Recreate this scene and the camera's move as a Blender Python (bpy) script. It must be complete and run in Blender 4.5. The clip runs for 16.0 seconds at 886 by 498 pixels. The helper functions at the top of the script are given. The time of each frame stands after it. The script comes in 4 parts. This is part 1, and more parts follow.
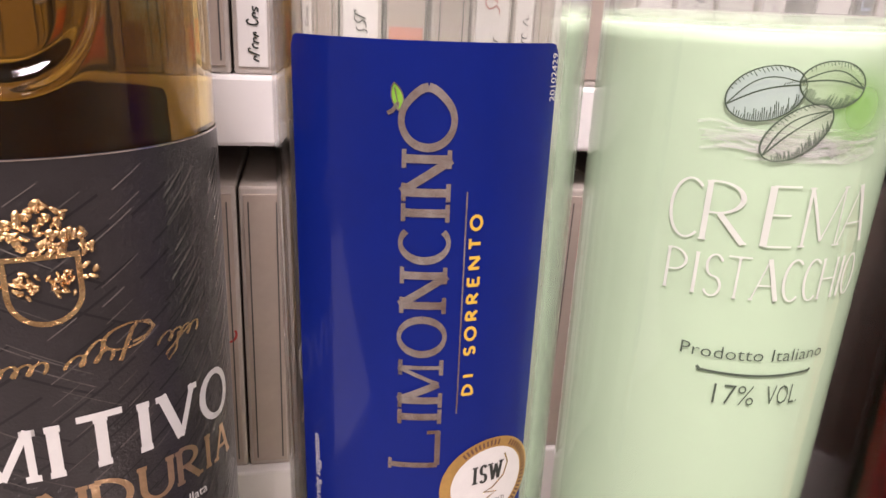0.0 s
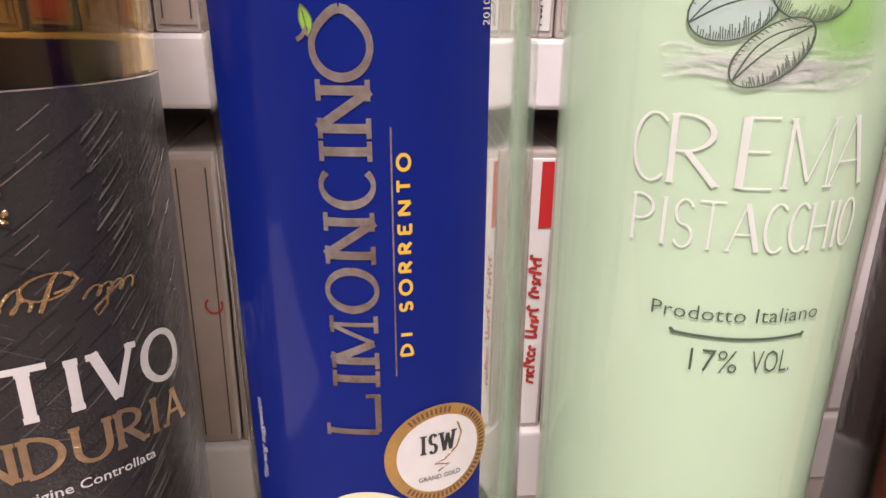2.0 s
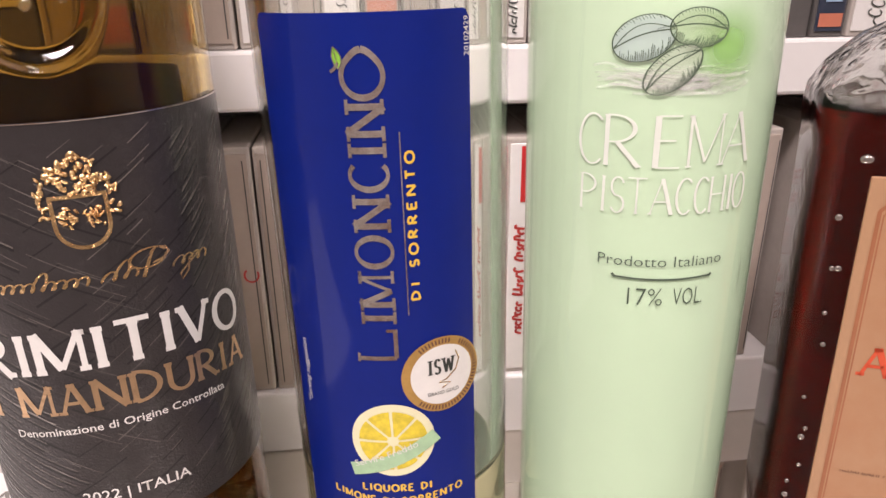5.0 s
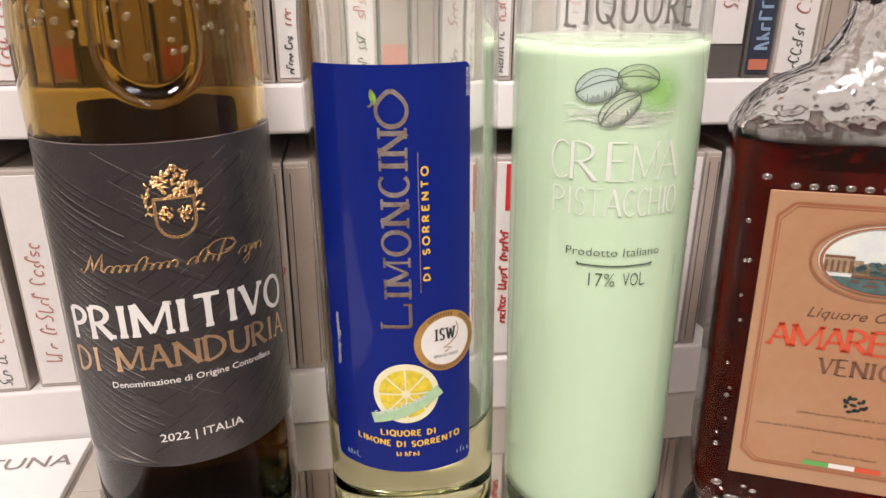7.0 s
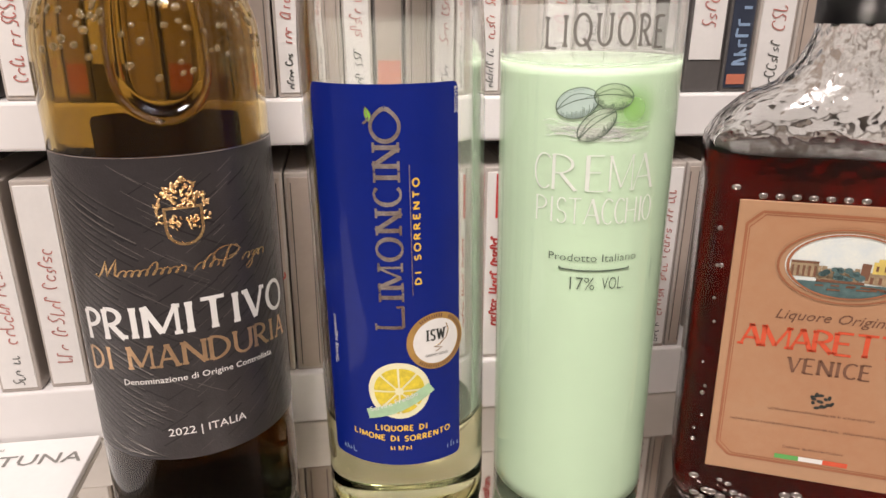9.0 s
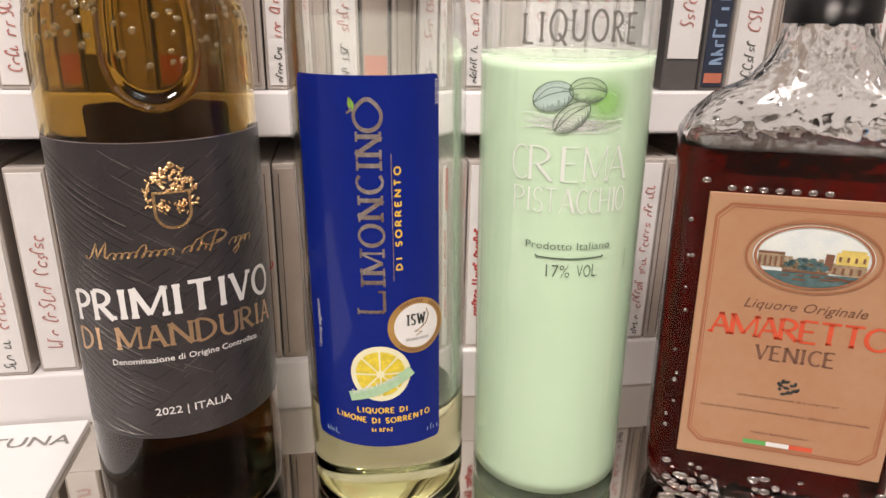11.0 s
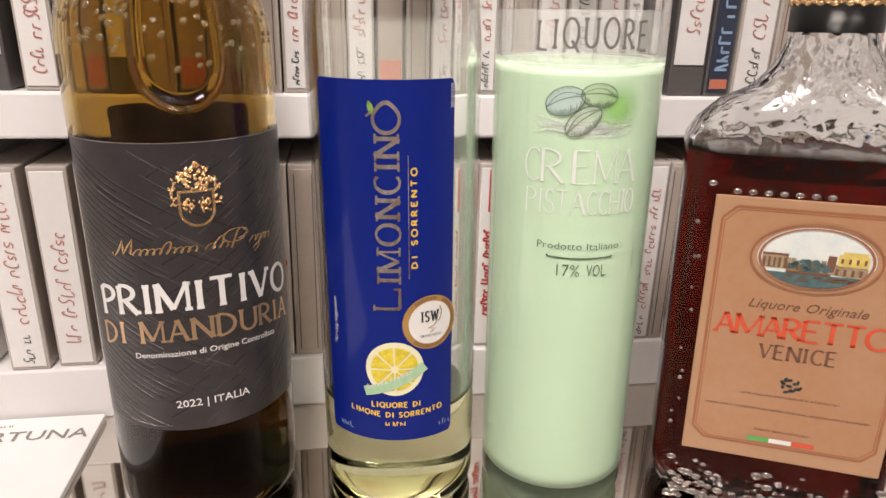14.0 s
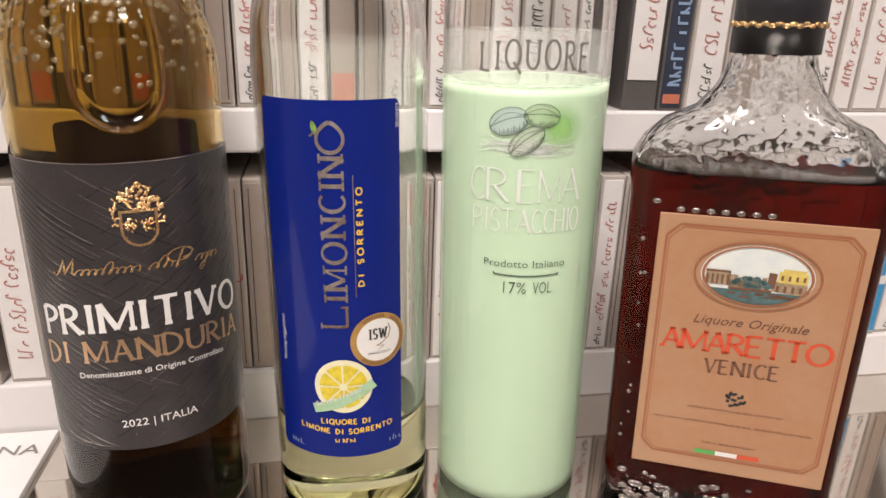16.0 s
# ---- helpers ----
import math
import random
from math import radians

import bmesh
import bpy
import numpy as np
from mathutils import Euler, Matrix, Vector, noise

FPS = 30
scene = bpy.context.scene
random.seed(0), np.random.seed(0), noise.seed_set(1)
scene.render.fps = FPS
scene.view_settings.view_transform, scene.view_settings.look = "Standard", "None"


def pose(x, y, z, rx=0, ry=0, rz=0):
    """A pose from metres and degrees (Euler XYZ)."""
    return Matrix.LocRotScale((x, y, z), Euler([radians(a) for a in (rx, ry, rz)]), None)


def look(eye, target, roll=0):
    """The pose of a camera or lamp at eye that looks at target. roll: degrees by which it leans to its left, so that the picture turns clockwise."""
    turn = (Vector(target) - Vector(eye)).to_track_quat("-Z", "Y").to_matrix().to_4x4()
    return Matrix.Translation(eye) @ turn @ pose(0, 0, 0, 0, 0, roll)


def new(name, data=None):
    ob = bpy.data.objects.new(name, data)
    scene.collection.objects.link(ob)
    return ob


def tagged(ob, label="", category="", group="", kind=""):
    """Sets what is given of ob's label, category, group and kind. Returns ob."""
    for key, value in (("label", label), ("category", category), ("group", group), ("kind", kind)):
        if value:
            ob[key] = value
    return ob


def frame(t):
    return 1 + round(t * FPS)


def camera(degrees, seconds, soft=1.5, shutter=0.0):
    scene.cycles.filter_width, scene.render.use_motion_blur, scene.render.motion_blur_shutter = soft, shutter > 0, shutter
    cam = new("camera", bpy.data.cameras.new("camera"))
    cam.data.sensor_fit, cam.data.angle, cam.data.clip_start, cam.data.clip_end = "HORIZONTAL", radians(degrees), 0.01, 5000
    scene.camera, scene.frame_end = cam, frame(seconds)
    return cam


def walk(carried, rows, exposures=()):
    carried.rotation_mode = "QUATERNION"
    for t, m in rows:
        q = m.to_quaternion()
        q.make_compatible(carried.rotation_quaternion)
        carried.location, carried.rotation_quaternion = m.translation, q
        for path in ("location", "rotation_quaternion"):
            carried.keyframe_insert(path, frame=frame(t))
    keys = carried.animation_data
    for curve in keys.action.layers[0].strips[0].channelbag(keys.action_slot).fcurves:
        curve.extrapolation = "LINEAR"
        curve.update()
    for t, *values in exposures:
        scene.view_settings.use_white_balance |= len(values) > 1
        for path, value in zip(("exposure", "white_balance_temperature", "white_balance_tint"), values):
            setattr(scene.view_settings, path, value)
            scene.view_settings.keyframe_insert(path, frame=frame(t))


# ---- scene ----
cam = camera(66.06, 16.0, soft=1.5)
# seconds, eye in metres, turn in degrees
ROWS = [
    (0, -0.0344, -0.1243, 0.1982, 70.51, -3.20, -11.52),
    (0.5, -0.0354, -0.1392, 0.1937, 69.67, -3.24, -10.50),
    (1, -0.0369, -0.1488, 0.1857, 69.13, -3.32, -10.82),
    (1.5, -0.0361, -0.1395, 0.1853, 69.11, -2.84, -10.81),
    (2, -0.0080, -0.1200, 0.1863, 69.92, -1.18, -6.65),
    (2.5, 0.0010, -0.1106, 0.1879, 69.22, -0.71, -5.41),
    (3, -0.0029, -0.1118, 0.1823, 67.50, -0.61, -5.94),
    (3.5, -0.0042, -0.1134, 0.1812, 67.64, -0.47, -6.01),
    (4, -0.0061, -0.1181, 0.1873, 68.71, -0.24, -5.97),
    (4.5, -0.0102, -0.1403, 0.1965, 68.48, 0.60, -5.40),
    (5, -0.0128, -0.1632, 0.2003, 68.03, 0.52, -7.32),
    (5.2, -0.0219, -0.1719, 0.2037, 68.31, 0.40, -7.74),
    (7.5, -0.0278, -0.2198, 0.2133, 69.62, -0.45, -8.74),
    (8, -0.0257, -0.2234, 0.2152, 69.84, -0.39, -8.64),
    (8.5, -0.0279, -0.2278, 0.2184, 70.21, -0.74, -8.65),
    (9, -0.0268, -0.2308, 0.2185, 69.99, -0.41, -8.76),
    (9.5, -0.0265, -0.2332, 0.2201, 70.11, -0.52, -8.88),
    (10, -0.0246, -0.2360, 0.2170, 70.07, -0.98, -9.12),
    (12.5, -0.0223, -0.2499, 0.2162, 70.29, -1.22, -9.08),
    (13, -0.0207, -0.2517, 0.2165, 70.08, -1.24, -9.31),
    (13.5, -0.0257, -0.2510, 0.2136, 69.92, -1.63, -9.18),
    (14, -0.0300, -0.2488, 0.2177, 70.37, -1.54, -8.90),
    (14.5, -0.0312, -0.2505, 0.2221, 70.57, -1.53, -8.73),
    (15, -0.0325, -0.2509, 0.2199, 70.46, -1.37, -8.81),
    (15.5, -0.0271, -0.2543, 0.2206, 70.58, -1.52, -8.97),
    (16, -0.0160, -0.2500, 0.2250, 70.46, -1.90, -10.29),
]
walk(cam, [(t, pose(x, y, z, rx, ry, rz)) for t, x, y, z, rx, ry, rz in ROWS],
     [(0.0, 0.16, 6360, 22), (4.0, 0.08, 6330, 23), (5.0, 0.20, 6420, 19), (7.5, 0.10, 6420, 13), (9.0, 0.09, 6420, 12), (16.0, 0.09, 6400, 12)])

# ---- world and lamps ----
world = bpy.data.worlds.new("room_air")
scene.world = world
world.use_nodes = True
world.node_tree.nodes["Background"].inputs[0].default_value = (1.0, 0.88, 0.76, 1)
world.node_tree.nodes["Background"].inputs[1].default_value = 0.12
scene.view_settings.exposure = 0.0


def lamp(name, place, target, size_x, size_y, watts, colour):
    data = bpy.data.lights.new(name, "AREA")
    data.shape, data.size, data.size_y, data.energy, data.color = "RECTANGLE", size_x, size_y, watts, colour
    ob = new(name, data)
    ob.matrix_world = look(place, target)
    return ob


lamp("ceiling_lamp", (-0.35, -0.75, 1.55), (0.0, 0.05, 0.1), 0.46, 0.34, 29.5, (1.0, 0.91, 0.855))
lamp("ceiling_lamp", (0.75, -1.1, 1.55), (0.1, 0.05, 0.1), 0.26, 0.26, 6.5, (1.0, 0.91, 0.855))


# ---- materials ----
def material(name, colour, rough=0.5, metal=0.0, spot=0.0, scale=60.0, bump=0.0, bump_scale=400.0, second=None,
             transmission=0.0, ior=1.5, coat=0.0, rough_vary=0.0, spec=0.5):
    """A principled material with colour variation at two scales and fine relief; lengths in metres."""
    m = bpy.data.materials.new(name)
    m.use_nodes = True
    n, l = m.node_tree.nodes, m.node_tree.links
    p = n["Principled BSDF"]
    p.inputs["Base Color"].default_value = (*colour, 1)
    p.inputs["Roughness"].default_value = rough
    p.inputs["Metallic"].default_value = metal
    p.inputs["IOR"].default_value = ior
    p.inputs["Specular IOR Level"].default_value = spec
    p.inputs["Transmission Weight"].default_value = transmission
    p.inputs["Coat Weight"].default_value = coat
    p.inputs["Coat Roughness"].default_value = 0.08
    co = n.new("ShaderNodeTexCoord")
    if spot > 0:
        a, b = n.new("ShaderNodeTexNoise"), n.new("ShaderNodeTexNoise")
        a.inputs["Scale"].default_value, b.inputs["Scale"].default_value = scale, scale * 9
        a.inputs["Detail"].default_value = 4
        l.new(co.outputs["Object"], a.inputs["Vector"])
        l.new(co.outputs["Object"], b.inputs["Vector"])
        add = n.new("ShaderNodeMath")
        add.operation = "MULTIPLY_ADD"
        add.inputs[1].default_value = 0.35
        l.new(b.outputs[0], add.inputs[0])
        l.new(a.outputs[0], add.inputs[2])
        ramp = n.new("ShaderNodeMapRange")
        ramp.inputs[1].default_value, ramp.inputs[2].default_value = 0.45, 0.9
        l.new(add.outputs[0], ramp.inputs[0])
        mix = n.new("ShaderNodeMix")
        mix.data_type = "RGBA"
        dark = second or tuple(c * (1 - spot) for c in colour)
        mix.inputs[6].default_value, mix.inputs[7].default_value = (*colour, 1), (*dark, 1)
        l.new(ramp.outputs[0], mix.inputs[0])
        l.new(mix.outputs[2], p.inputs["Base Color"])
        if rough_vary:
            r2 = n.new("ShaderNodeMapRange")
            r2.inputs[3].default_value, r2.inputs[4].default_value = rough - rough_vary, rough + rough_vary
            l.new(a.outputs[0], r2.inputs[0])
            l.new(r2.outputs[0], p.inputs["Roughness"])
    if bump > 0:
        c = n.new("ShaderNodeTexNoise")
        c.inputs["Scale"].default_value = bump_scale
        c.inputs["Detail"].default_value = 3
        l.new(co.outputs["Object"], c.inputs["Vector"])
        bp = n.new("ShaderNodeBump")
        bp.inputs["Strength"].default_value, bp.inputs["Distance"].default_value = bump, 0.0006
        l.new(c.outputs[0], bp.inputs["Height"])
        l.new(bp.outputs[0], p.inputs["Normal"])
    return m


def film(name, colour, cover):
    """A thin, half-clear coat."""
    m = material(name, colour, 0.6, spot=0.1, scale=40)
    n, l = m.node_tree.nodes, m.node_tree.links
    clear, mix = n.new("ShaderNodeBsdfTransparent"), n.new("ShaderNodeMixShader")
    mix.inputs[0].default_value = cover
    l.new(clear.outputs[0], mix.inputs[1])
    l.new(n["Principled BSDF"].outputs[0], mix.inputs[2])
    l.new(mix.outputs[0], n["Material Output"].inputs["Surface"])
    return m


def wash(name, colour, cover, centre, reach):
    """A soft-edged print that fades out from its centre."""
    m = film(name, colour, cover)
    n, l = m.node_tree.nodes, m.node_tree.links
    co, far, fade = n.new("ShaderNodeTexCoord"), n.new("ShaderNodeVectorMath"), n.new("ShaderNodeMapRange")
    far.operation, fade.interpolation_type = "DISTANCE", "SMOOTHSTEP"
    far.inputs[1].default_value = centre
    for i, value in enumerate((0.0, reach, cover, 0.0)):
        fade.inputs[i + 1].default_value = value
    l.new(co.outputs["Object"], far.inputs[0])
    l.new(far.outputs["Value"], fade.inputs[0])
    l.new(fade.outputs[0], n["Mix Shader"].inputs[0])
    return m


def tint(name, colour, ior=1.0):
    """A liquid that fills its glass: it colours what passes and hardly bends it."""
    m = bpy.data.materials.new(name)
    m.use_nodes = True
    n, l = m.node_tree.nodes, m.node_tree.links
    n.remove(n["Principled BSDF"])
    r = n.new("ShaderNodeBsdfRefraction")
    r.inputs["Color"].default_value, r.inputs["IOR"].default_value, r.inputs["Roughness"].default_value = (*colour, 1), ior, 0.0
    l.new(r.outputs[0], n["Material Output"].inputs["Surface"])
    return m


def pebbled(name, colour):
    """Glass cast with a pebbled relief."""
    m = material(name, colour, 0.10, transmission=1.0, ior=1.5)
    n, l = m.node_tree.nodes, m.node_tree.links
    co, v, z, bp = n.new("ShaderNodeTexCoord"), n.new("ShaderNodeTexVoronoi"), n.new("ShaderNodeTexNoise"), n.new("ShaderNodeBump")
    v.feature = "SMOOTH_F1"
    v.inputs["Scale"].default_value = 230
    z.inputs["Scale"].default_value = 140
    mx = n.new("ShaderNodeMath")
    mx.operation = "MULTIPLY_ADD"
    mx.inputs[1].default_value = 0.8
    l.new(co.outputs["Object"], v.inputs["Vector"])
    l.new(co.outputs["Object"], z.inputs["Vector"])
    l.new(z.outputs[0], mx.inputs[0])
    l.new(v.outputs["Distance"], mx.inputs[2])
    bp.inputs["Strength"].default_value, bp.inputs["Distance"].default_value = 0.45, 0.0018
    l.new(mx.outputs[0], bp.inputs["Height"])
    l.new(bp.outputs[0], n["Principled BSDF"].inputs["Normal"])
    # the cast relief is deep on shoulder and foot and shallow on the flat sides
    xyz, high, low, most = n.new("ShaderNodeSeparateXYZ"), n.new("ShaderNodeMapRange"), n.new("ShaderNodeMapRange"), n.new("ShaderNodeMath")
    l.new(co.outputs["Object"], xyz.inputs[0])
    for node, a, b, c, d in ((high, 0.158, 0.170, 0.05, 0.42), (low, 0.020, 0.033, 0.80, 0.05)):
        for i, value in enumerate((a, b, c, d)):
            node.inputs[i + 1].default_value = value
        l.new(xyz.outputs[2], node.inputs[0])
    most.operation = "MAXIMUM"
    l.new(high.outputs[0], most.inputs[0])
    l.new(low.outputs[0], most.inputs[1])
    l.new(most.outputs[0], bp.inputs["Strength"])
    return m


FILM = film("cream_film", (0.70, 0.69, 0.65), 0.26)
MILKY_FILM = film("milky_film", (0.74, 0.77, 0.66), 0.11)
WHITE_LACQUER = material("white_lacquer", (0.82, 0.79, 0.77), 0.35, spot=0.06, scale=14, bump=0.05, bump_scale=900)
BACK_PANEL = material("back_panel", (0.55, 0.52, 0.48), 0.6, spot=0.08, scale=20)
MIRROR = material("mirror_glass", (0.78, 0.74, 0.68), 0.05, 1.0, spot=0.08, scale=25, rough_vary=0.03)
WALL_PAINT = material("wall_paint", (0.76, 0.73, 0.70), 0.8, spot=0.06, scale=3, bump=0.2, bump_scale=300)
FLOOR_WOOD = material("floor_wood", (0.28, 0.19, 0.12), 0.5, spot=0.35, scale=8)
CLEAR_GLASS = material("clear_glass", (0.995, 0.998, 0.99), 0.0, transmission=1.0, ior=1.46)
FROST_GLASS = material("crema_glass", (0.995, 0.998, 0.993), 0.0, transmission=1.0, ior=1.46)
AMBER_GLASS = material("amber_glass", (0.62, 0.46, 0.165), 0.0, transmission=1.0, ior=1.5, bump=0.18, bump_scale=45)
# paler and cloudier than the bottle's amber, brightness painted in for highlights
LIT_GRAPE_GLASS = material("lit_grape_glass", (0.80, 0.62, 0.27), 0.16, transmission=0.84, ior=1.6, spot=0.2, scale=90, spec=1.0, coat=0.6)
PEBBLE_GLASS = pebbled("pebbled_glass", (0.97, 0.975, 0.97))
LEMON_LIQUID = tint("lemon_liquid", (0.985, 0.985, 0.81))
WINE_LIQUID = tint("wine_liquid", (0.31, 0.19, 0.10))
AMARETTO_LIQUID = tint("amaretto_liquid", (0.37, 0.046, 0.024))
CREAM = material("pistachio_cream", (0.505, 0.635, 0.455), 0.45, spot=0.05, scale=22, ior=1.4)
BLUE_LABEL = material("blue_label", (0.001, 0.014, 0.21), 0.5, spot=0.12, scale=40, bump=0.04, bump_scale=1200, spec=0.15, coat=0.45)
BLACK_LABEL = material("black_label", (0.042, 0.036, 0.037), 0.32, spot=0.30, scale=40, bump=0.3, bump_scale=1500, spec=0.55)
# pale grey, painted glints along the label's embossed lines
EMBOSS_GLINT = material("emboss_glint", (0.36, 0.33, 0.31), 0.24, 0.5, spot=0.5, scale=120, coat=0.3)
LABEL_BACK = material("label_back", (0.34, 0.21, 0.13), 0.6, spot=0.3, scale=50)
# greyed, half-metal base puts the lamp glints of clear glass into the colour
BEAD_GLINT = material("bead_glint", (0.30, 0.26, 0.24), 0.22, 0.6, spot=0.3, scale=300, spec=1.0, coat=0.8)
# near-black, painted shade beside the embossed lines
EMBOSS_SHADE = material("emboss_shade", (0.018, 0.016, 0.017), 0.5, spot=0.2, scale=80)
ORANGE_LABEL = material("orange_label", (0.42, 0.20, 0.098), 0.42, spot=0.14, scale=30, second=(0.45, 0.25, 0.135), bump=0.08, bump_scale=900)
ORANGE_EDGE = material("orange_edge", (0.47, 0.265, 0.145), 0.4, spot=0.1, scale=50)
COPPER_LINE = material("copper_line", (0.40, 0.15, 0.07), 0.35, spot=0.2, scale=60)
# brown spots in the silver stand in for the room's dark reflections
SILVER_FOIL = material("silver_foil", (0.90, 0.86, 0.83), 0.22, 0.85, spot=0.35, scale=55, second=(0.38, 0.23, 0.17), bump=0.35, bump_scale=160)
GOLD_FOIL = material("gold_foil", (0.88, 0.62, 0.32), 0.24, 0.9, spot=0.3, scale=120, second=(0.62, 0.38, 0.18), bump=1.0, bump_scale=800)
GOLD_PRINT = material("gold_print", (0.62, 0.37, 0.11), 0.32, 0.35, spot=0.25, scale=150, coat=0.3)
COPPER_FOIL = material("copper_foil", (0.78, 0.52, 0.30), 0.28, 0.75, spot=0.4, scale=60, second=(0.50, 0.33, 0.20), bump=0.5, bump_scale=500)
YELLOW_INK = material("yellow_ink", (0.85, 0.55, 0.06), 0.45, spot=0.1, scale=200)
WHITE_INK = material("white_ink", (0.82, 0.80, 0.77), 0.45, spot=0.08, scale=200)
PEARL_INK = film("pearl_ink", (0.92, 0.96, 0.88), 0.88)
WASH_INK = wash("green_wash", (0.34, 0.74, 0.14), 0.62, (0.0047, -0.0337, 0.1842), 0.0118)
SMEAR_INK = film("smear_ink", (0.95, 0.97, 0.93), 0.26)
BLACK_INK = material("black_ink", (0.03, 0.035, 0.03), 0.5, spot=0.2, scale=200)
OLIVE_INK = material("olive_ink", (0.085, 0.125, 0.085), 0.5, spot=0.2, scale=200)
GREY_INK = material("grey_ink", (0.25, 0.24, 0.22), 0.5, spot=0.2, scale=200)
DARK_GREY_INK = material("dark_grey_ink", (0.20, 0.19, 0.17), 0.5, spot=0.2, scale=200)
BROWN_INK = material("brown_ink", (0.20, 0.09, 0.05), 0.5, spot=0.2, scale=200)
STRONG_RED = material("strong_red_ink", (0.55, 0.05, 0.04), 0.5, spot=0.3, scale=150)
RED_INK = material("red_ink", (0.60, 0.20, 0.17), 0.5, spot=0.4, scale=150)
SCARLET_INK = material("scarlet_ink", (0.72, 0.09, 0.03), 0.4, spot=0.15, scale=150)
GREEN_INK = material("green_ink", (0.12, 0.42, 0.10), 0.5, spot=0.1, scale=150)
LEAF_GREEN = material("leaf_green", (0.28, 0.58, 0.06), 0.45, spot=0.35, scale=300)
MINT_INK = material("mint_ink", (0.45, 0.68, 0.42), 0.45, spot=0.2, scale=200)
NUT_BLUE = film("nut_blue", (0.76, 0.93, 0.93), 0.50)
NUT_PALE = film("nut_pale", (0.88, 0.95, 0.80), 0.28)
NUT_GREEN = film("nut_green", (0.66, 0.90, 0.50), 0.30)
RIND = material("lemon_rind", (0.86, 0.83, 0.55), 0.45, spot=0.1, scale=200)
LEMON_FLESH = material("lemon_flesh", (0.86, 0.68, 0.04), 0.4, spot=0.3, scale=500)
SKY_INK = material("sky_ink", (0.66, 0.72, 0.72), 0.45, spot=0.3, scale=120, second=(0.80, 0.82, 0.74))
WATER_INK = material("water_ink", (0.10, 0.18, 0.18), 0.45, spot=0.4, scale=300)
STONE_INK = material("stone_ink", (0.45, 0.33, 0.20), 0.5, spot=0.5, scale=400)
SUN_INK = material("sun_yellow_ink", (0.80, 0.62, 0.16), 0.5, spot=0.3, scale=300)
BLACK_CAP = material("black_cap", (0.018, 0.018, 0.022), 0.35, spot=0.2, scale=60)
SILVER_CAP = material("silver_cap", (0.65, 0.65, 0.66), 0.3, 1.0, spot=0.1, scale=40)
CORK_FOIL = material("neck_foil", (0.05, 0.045, 0.05), 0.35, 0.3, spot=0.2, scale=50)
CASE_PLASTIC = material("case_plastic", (0.50, 0.445, 0.40), 0.22, spot=0.15, scale=40, bump=0.05)
CASE_DARK = material("dark_case_plastic", (0.12, 0.11, 0.105), 0.25, spot=0.2, scale=40)
CARD_WHITE = material("card_white", (0.80, 0.77, 0.74), 0.5, spot=0.08, scale=50)
# brownish grey spine, darkened further in place of the bottles' shadow
CARD_GREY = material("card_grey", (0.43, 0.355, 0.30), 0.5, spot=0.12, scale=50)
CARD_NAVY = material("card_navy", (0.035, 0.045, 0.075), 0.45, spot=0.2, scale=50)
CARD_BLUE = material("card_blue", (0.04, 0.30, 0.60), 0.45, spot=0.2, scale=50)
CARD_RED = material("card_red", (0.62, 0.03, 0.03), 0.45, spot=0.15, scale=50)
ORANGE_INK = material("orange_ink", (0.62, 0.20, 0.12), 0.45, spot=0.15, scale=50)
PALE_BLUE_INK = material("pale_blue_ink", (0.30, 0.42, 0.60), 0.45, spot=0.2, scale=100)
PAPER = material("booklet_paper", (0.82, 0.80, 0.78), 0.55, spot=0.06, scale=30)


# ---- building blocks ----
def part(name, bm, mat, parent, label="", smooth=True, kind=""):
    me = bpy.data.meshes.new(name)
    bm.to_mesh(me)
    bm.free()
    if smooth:
        for f in me.polygons:
            f.use_smooth = True
    me.materials.append(mat)
    ob = new(name, me)
    if parent:
        ob.parent = parent
    return tagged(ob, label=label, kind=kind)


def thing(name, m, label, category, group=""):
    e = new(name)
    e.empty_display_size = 0.02
    e.matrix_world = m
    return tagged(e, label, category, group)


def box(x0, x1, y0, y1, z0, z1, bevel=0.0, bm=None):
    bm = bm or bmesh.new()
    made = bmesh.ops.create_cube(bm, size=1.0, matrix=Matrix.LocRotScale(
        ((x0 + x1) / 2, (y0 + y1) / 2, (z0 + z1) / 2), None, (x1 - x0, y1 - y0, z1 - z0)))
    if bevel:
        edges = {e for v in made["verts"] for e in v.link_edges}
        bmesh.ops.bevel(bm, geom=list(edges), offset=bevel, segments=2, affect="EDGES", profile=0.5)
    return bm


def lathe(profile, n=96, flip=False, shift=None, bm=None):
    """A closed turned solid: profile of (radius, height), the ends on the axis."""
    bm = bm or bmesh.new()
    rings = []
    for r, z in profile:
        if r < 1e-6:
            rings.append([bm.verts.new((0, 0, z))])
            continue
        ring = []
        for k in range(n):
            a = 2 * math.pi * k / n
            rr = r + (shift(a, z) if shift else 0)
            ring.append(bm.verts.new((rr * math.sin(a), -rr * math.cos(a), z)))
        rings.append(ring)
    for lo, hi in zip(rings, rings[1:]):
        for k in range(n):
            j = (k + 1) % n
            if len(lo) == 1:
                vs = (lo[0], hi[j], hi[k])
            elif len(hi) == 1:
                vs = (lo[k], lo[j], hi[0])
            else:
                vs = (lo[k], lo[j], hi[j], hi[k])
            bm.faces.new(vs[::-1] if flip else vs)
    return bm


